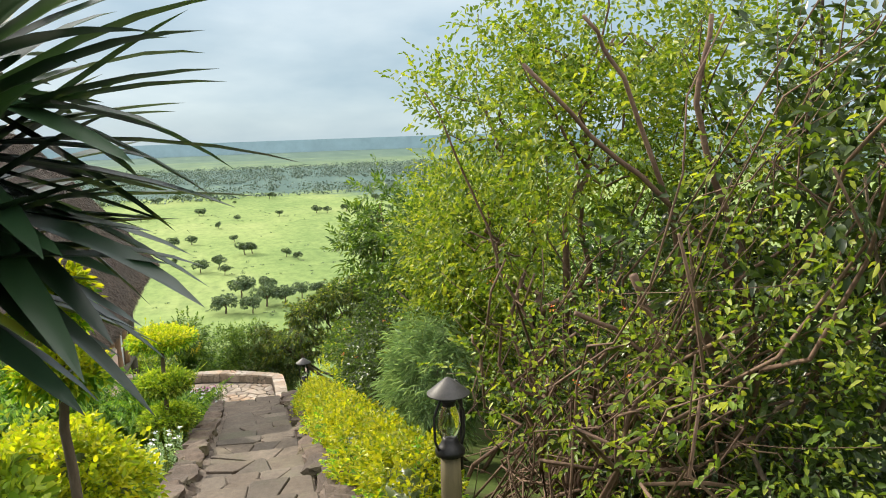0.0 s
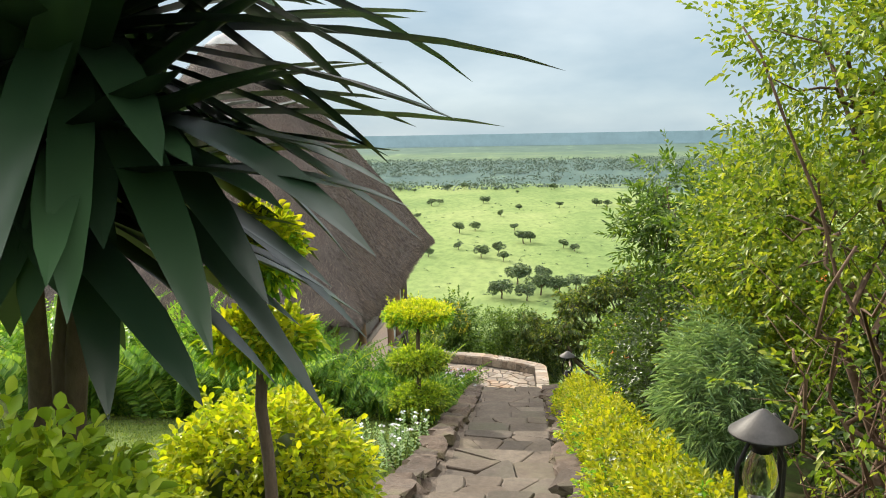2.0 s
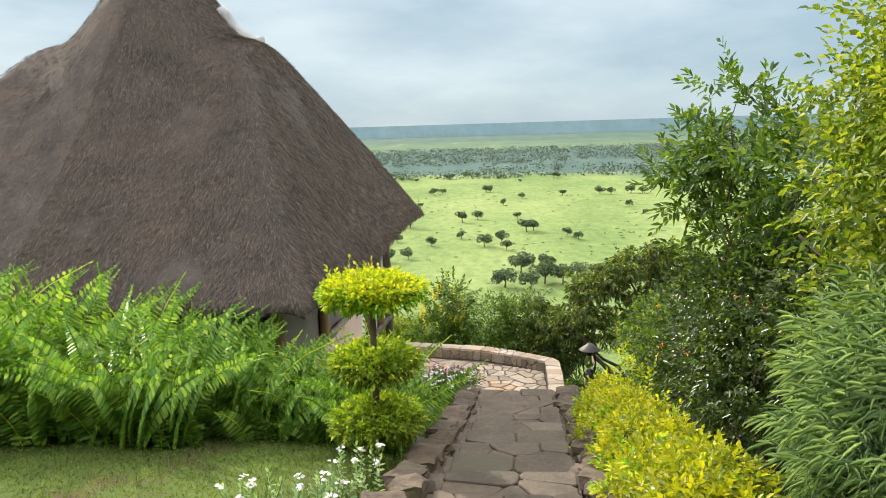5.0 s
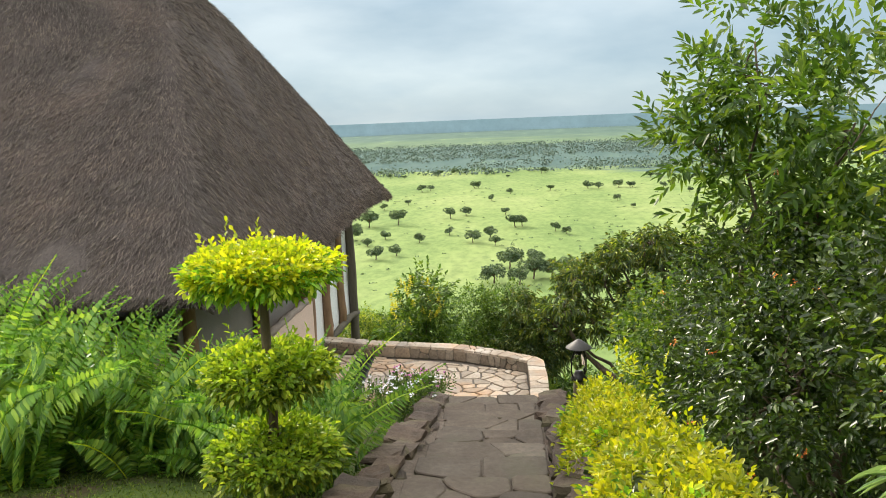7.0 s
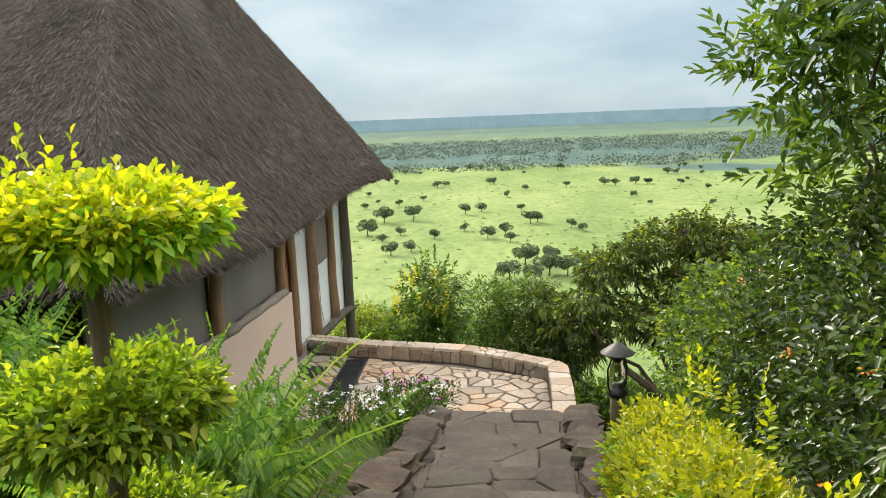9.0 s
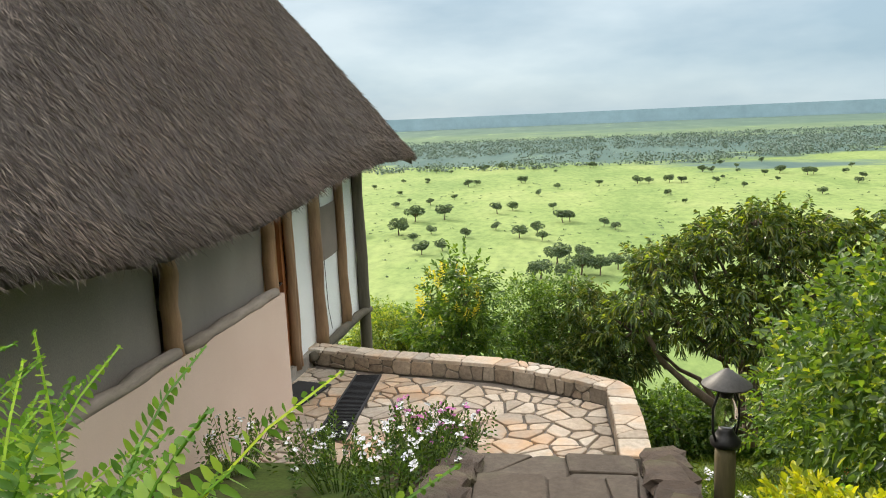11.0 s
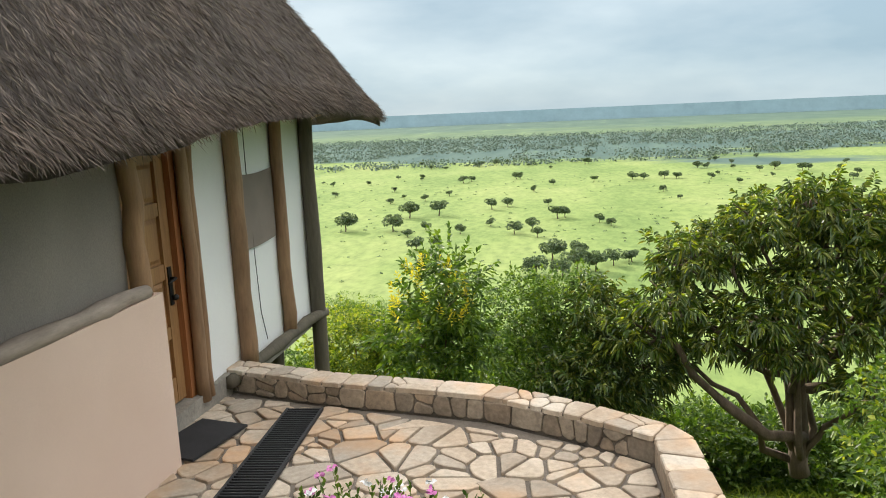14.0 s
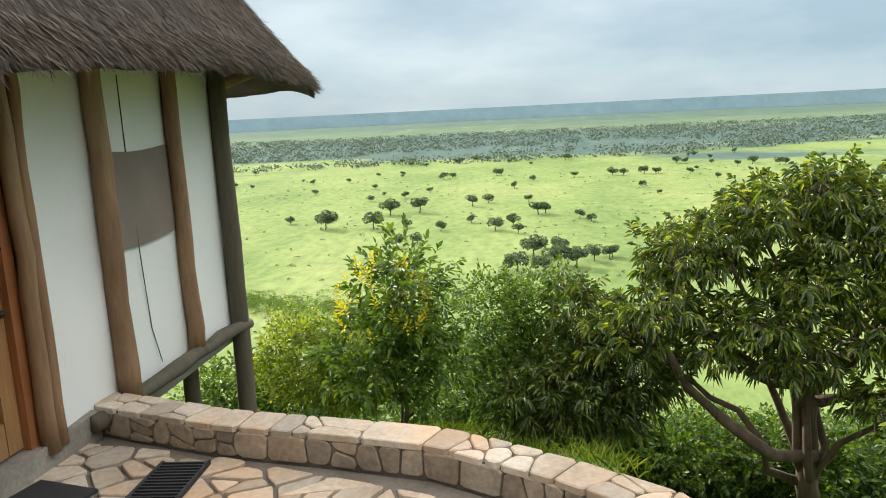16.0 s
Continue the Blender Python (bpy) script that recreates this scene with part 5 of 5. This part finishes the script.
def cells(box, n, joint, seed, relax=2):
    """Broken-stone pattern: irregular cells of a rectangle, each drawn in by the joint."""
    rr = random.Random(seed)
    x0, y0, x1, y1 = box
    pts = [(rr.uniform(x0, x1), rr.uniform(y0, y1)) for i in range(n)]
    for r in range(relax + 1):
        polys = []
        for i, p in enumerate(pts):
            poly = [(x0, y0), (x1, y0), (x1, y1), (x0, y1)]
            near = sorted(((q[0] - p[0]) ** 2 + (q[1] - p[1]) ** 2, j) for j, q in enumerate(pts) if j != i)[:14]
            for d2, j in near:
                q = pts[j]
                d = math.sqrt(d2) or 1e-6
                nrm = ((q[0] - p[0]) / d, (q[1] - p[1]) / d)
                back = joint / 2 if r == relax else 0
                poly = clip_poly(poly, ((p[0] + q[0]) / 2 - nrm[0] * back, (p[1] + q[1]) / 2 - nrm[1] * back), nrm)
            polys.append(poly)
        if r < relax:
            pts = [((p[0] + sum(v[0] for v in c) / len(c)) / 2, (p[1] + sum(v[1] for v in c) / len(c)) / 2) if len(c) > 2 else p for p, c in zip(pts, polys)]
    return [c for c in polys if len(c) > 2]


def rough_poly(poly, cut, rr):
    """Corners knocked off a little."""
    out = []
    for i, b in enumerate(poly):
        a, c = poly[i - 1], poly[(i + 1) % len(poly)]
        for o in (a, c):
            f = min(0.45, cut * rr.uniform(0.6, 1.5) / (math.hypot(o[0] - b[0], o[1] - b[1]) + 1e-6))
            out.append((b[0] + (o[0] - b[0]) * f, b[1] + (o[1] - b[1]) * f))
    return out


def slab(poly, lift, thick, bevel, place):
    """A bevelled stone over a plan outline; place(x, y, h) gives the point at height h above the bed."""
    cx, cy = sum(p[0] for p in poly) / len(poly), sum(p[1] for p in poly) / len(poly)
    g = Geo()
    n = len(poly)
    ins = []
    for x, y in poly:
        d = math.hypot(x - cx, y - cy) + 1e-6
        k = max(0.2, 1 - bevel / d)
        ins.append((cx + (x - cx) * k, cy + (y - cy) * k))
    V = [place(x, y, lift - thick) for x, y in poly] + [place(x, y, lift - bevel * 0.6) for x, y in poly] + [place(x, y, lift) for x, y in ins]
    g.add(V, [(i, (i + 1) % n, (i + 1) % n + n, i + n) for i in range(n)] + [(i + n, (i + 1) % n + n, (i + 1) % n + 2 * n, i + 2 * n) for i in range(n)] + [tuple(range(2 * n, 3 * n))])
    return g


def area(poly):
    return abs(sum(a[0] * b[1] - b[0] * a[1] for a, b in zip(poly, poly[1:] + poly[:1]))) / 2


rp = random.Random(9)
edge = [(-1.2, -0.36), (0.0, -0.36)] + [(x, y) for x, y in offset_line(INNER, -0.015)[::-1][1:]]
for poly in cells((-3.52, -0.45, 0.0, 2.7), 275, 0.028, 4, 0):
    ok = poly
    for (ax, ay), (bx, by) in zip(edge[1:], edge[2:]):
        dx, dy = bx - ax, by - ay
        ln = math.hypot(dx, dy)
        ok = clip_poly(ok, (ax, ay), (dy / ln, -dx / ln)) if len(ok) > 2 else ok
    if len(ok) < 3 or area(ok) < 0.006:
        continue
    cx, cy = sum(p[0] for p in ok) / len(ok), sum(p[1] for p in ok) / len(ok)
    ok = clip_poly(ok, (0, -0.37), (0, -1)) if cx > -1.95 else ok
    if len(ok) < 3 or area(ok) < 0.006 or -1.95 < cx < -1.2 and cy < 0.1 or cx < -3.2 and cy < 0.68:
        continue
    lift = rp.uniform(-0.003, 0.006)
    part("flagstone", slab(rough_poly(ok, 0.018, rp), lift, 0.035, 0.008, lambda x, y, h: (x, y, terr_z(y) + h)), M_FLAG, terrace)
for k in range(26):
    y1, y0, z = min(-0.36, -0.62 * k), -0.62 * (k + 1), 0.155 * (k + 1)
    for poly in cells((-1.14 + 0.24 * min(1, k / 4), y0 + 0.005, 0.06, y1 + 0.015), (4 if k else 2) + k % 3, 0.011, 50 + k, 1):
        if area(poly) < 0.01:
            continue
        lift, tx, ty = rp.uniform(-0.006, 0.014), rp.uniform(-0.02, 0.02), rp.uniform(-0.03, 0.03)
        cx, cy = poly[0]
        part("flagstone", slab(rough_poly(poly, 0.03, rp), lift, 0.07, 0.012, lambda x, y, h: (x, y, z + h + (x - cx) * tx + (y - cy) * ty)), M_STEPSTONE, path)
    for poly in cells((-1.14 + 0.24 * min(1, k / 4), z - 0.15, 0.06, z - 0.02), 3, 0.02, 90 + k, 1):
        part("riser_stone", slab(rough_poly(poly, 0.02, rp), 0.018, 0.04, 0.01, lambda x, q, h: (x, y1 + h, q)), M_STEPSTONE, path)


def along(line):
    acc = [0.0]
    for a, b in zip(line, line[1:]):
        acc.append(acc[-1] + math.hypot(b[0] - a[0], b[1] - a[1]))

    def at(s):
        for i in range(len(line) - 1):
            if s <= acc[i + 1] or i == len(line) - 2:
                f = (s - acc[i]) / (acc[i + 1] - acc[i])
                a, b = line[i], line[i + 1]
                t = Vector((b[0] - a[0], b[1] - a[1])).normalized()
                return a[0] + f * (b[0] - a[0]), a[1] + f * (b[1] - a[1]), -t.y, t.x
    return at, acc[-1]


at_in, len_in = along(INNER)
at_out, len_out = along(OUTER)
at_top, len_top = along(offset_line(INNER, 0.12))
for poly in cells((0.02, 0.0, len_in - 0.02, WALL_H - 0.035), 40, 0.012, 31, 1):
    def on_face(s, h, d):
        x, y, nx, ny = at_in(s)
        return (x - nx * d, y - ny * d, terr_z(y) + h)
    part("wall_stone", slab(rough_poly(poly, 0.02, rp), rp.uniform(0.0, 0.012), 0.05, 0.008, on_face), M_WALLSTONE, low_wall)
for poly in cells((0.02, -0.55, len_out - 0.02, WALL_H - 0.035), 70, 0.025, 32, 1):
    def on_back(s, h, d):
        x, y, nx, ny = at_out(s)
        return (x + nx * d, y + ny * d, terr_z(y) + h)
    part("wall_stone", slab(rough_poly(poly, 0.02, rp), rp.uniform(0.0, 0.012), 0.05, 0.008, on_back), M_WALLSTONE, low_wall)
for poly in cells((0.01, -0.125, len_top - 0.01, 0.125), 40, 0.01, 33, 1):
    def on_top(s, w, d):
        x, y, nx, ny = at_top(s)
        return (x + nx * w, y + ny * w, terr_z(y) + WALL_H - 0.02 + d)
    part("coping_stone", slab(rough_poly(poly, 0.018, rp), 0.022 + rp.uniform(0, 0.008), 0.04, 0.01, on_top), M_FLAG, low_wall)


def rock(size, seed):
    bm = bmesh.new()
    bmesh.ops.create_icosphere(bm, subdivisions=2, radius=1)
    g = Geo()
    V = []
    for v in bm.verts:
        q = Vector([math.copysign(abs(c) ** 0.4, c) for c in v.co])
        q *= 0.72 + 0.34 * noise.noise(v.co * 1.7 + Vector((seed * 3.1, 0, 0))) + 0.16 * noise.noise(v.co * 4.3 + Vector((seed * 1.7, 5, 0)))
        V.append((q.x * size[0], q.y * size[1], q.z * size[2]))
    g.add(V, [[w.index for w in f.verts] for f in bm.faces])
    bm.free()
    return g.mesh("kerb_rock")


rocks = [rock((0.17, 0.2, 0.07), s) for s in range(10)]
for side, x0 in (("left", -1.1), ("right", 0.22)):
    kerb = thing("kerb_" + side, (x0, -7, 1.6), "low kerb of dark stacked rough rocks edging the steps", "kerb", kind="structure")
    y = -0.6 if side == "right" else -0.95
    while y > -15.8:
        for lay in range(3):
            ob = part("kerb_rock", rp.choice(rocks), M_KERB)
            inward = -0.12 * max(0, 1 + y / 2.4) if side == "left" else 0.0
            ob.matrix_world = pose(x0 + inward + rp.uniform(-0.05, 0.05), y + rp.uniform(-0.05, 0.05), -0.25 * y - 0.06 + 0.115 * lay + rp.uniform(-0.02, 0.02), rp.uniform(-9, 9), rp.uniform(-9, 9), rp.uniform(-20, 20) + 180 * rp.randrange(2))
            s = rp.uniform(0.85, 1.2)
            ob.scale = (s, s, rp.uniform(0.8, 1.2))
            keep(ob, kerb)
        y -= rp.uniform(0.26, 0.36)
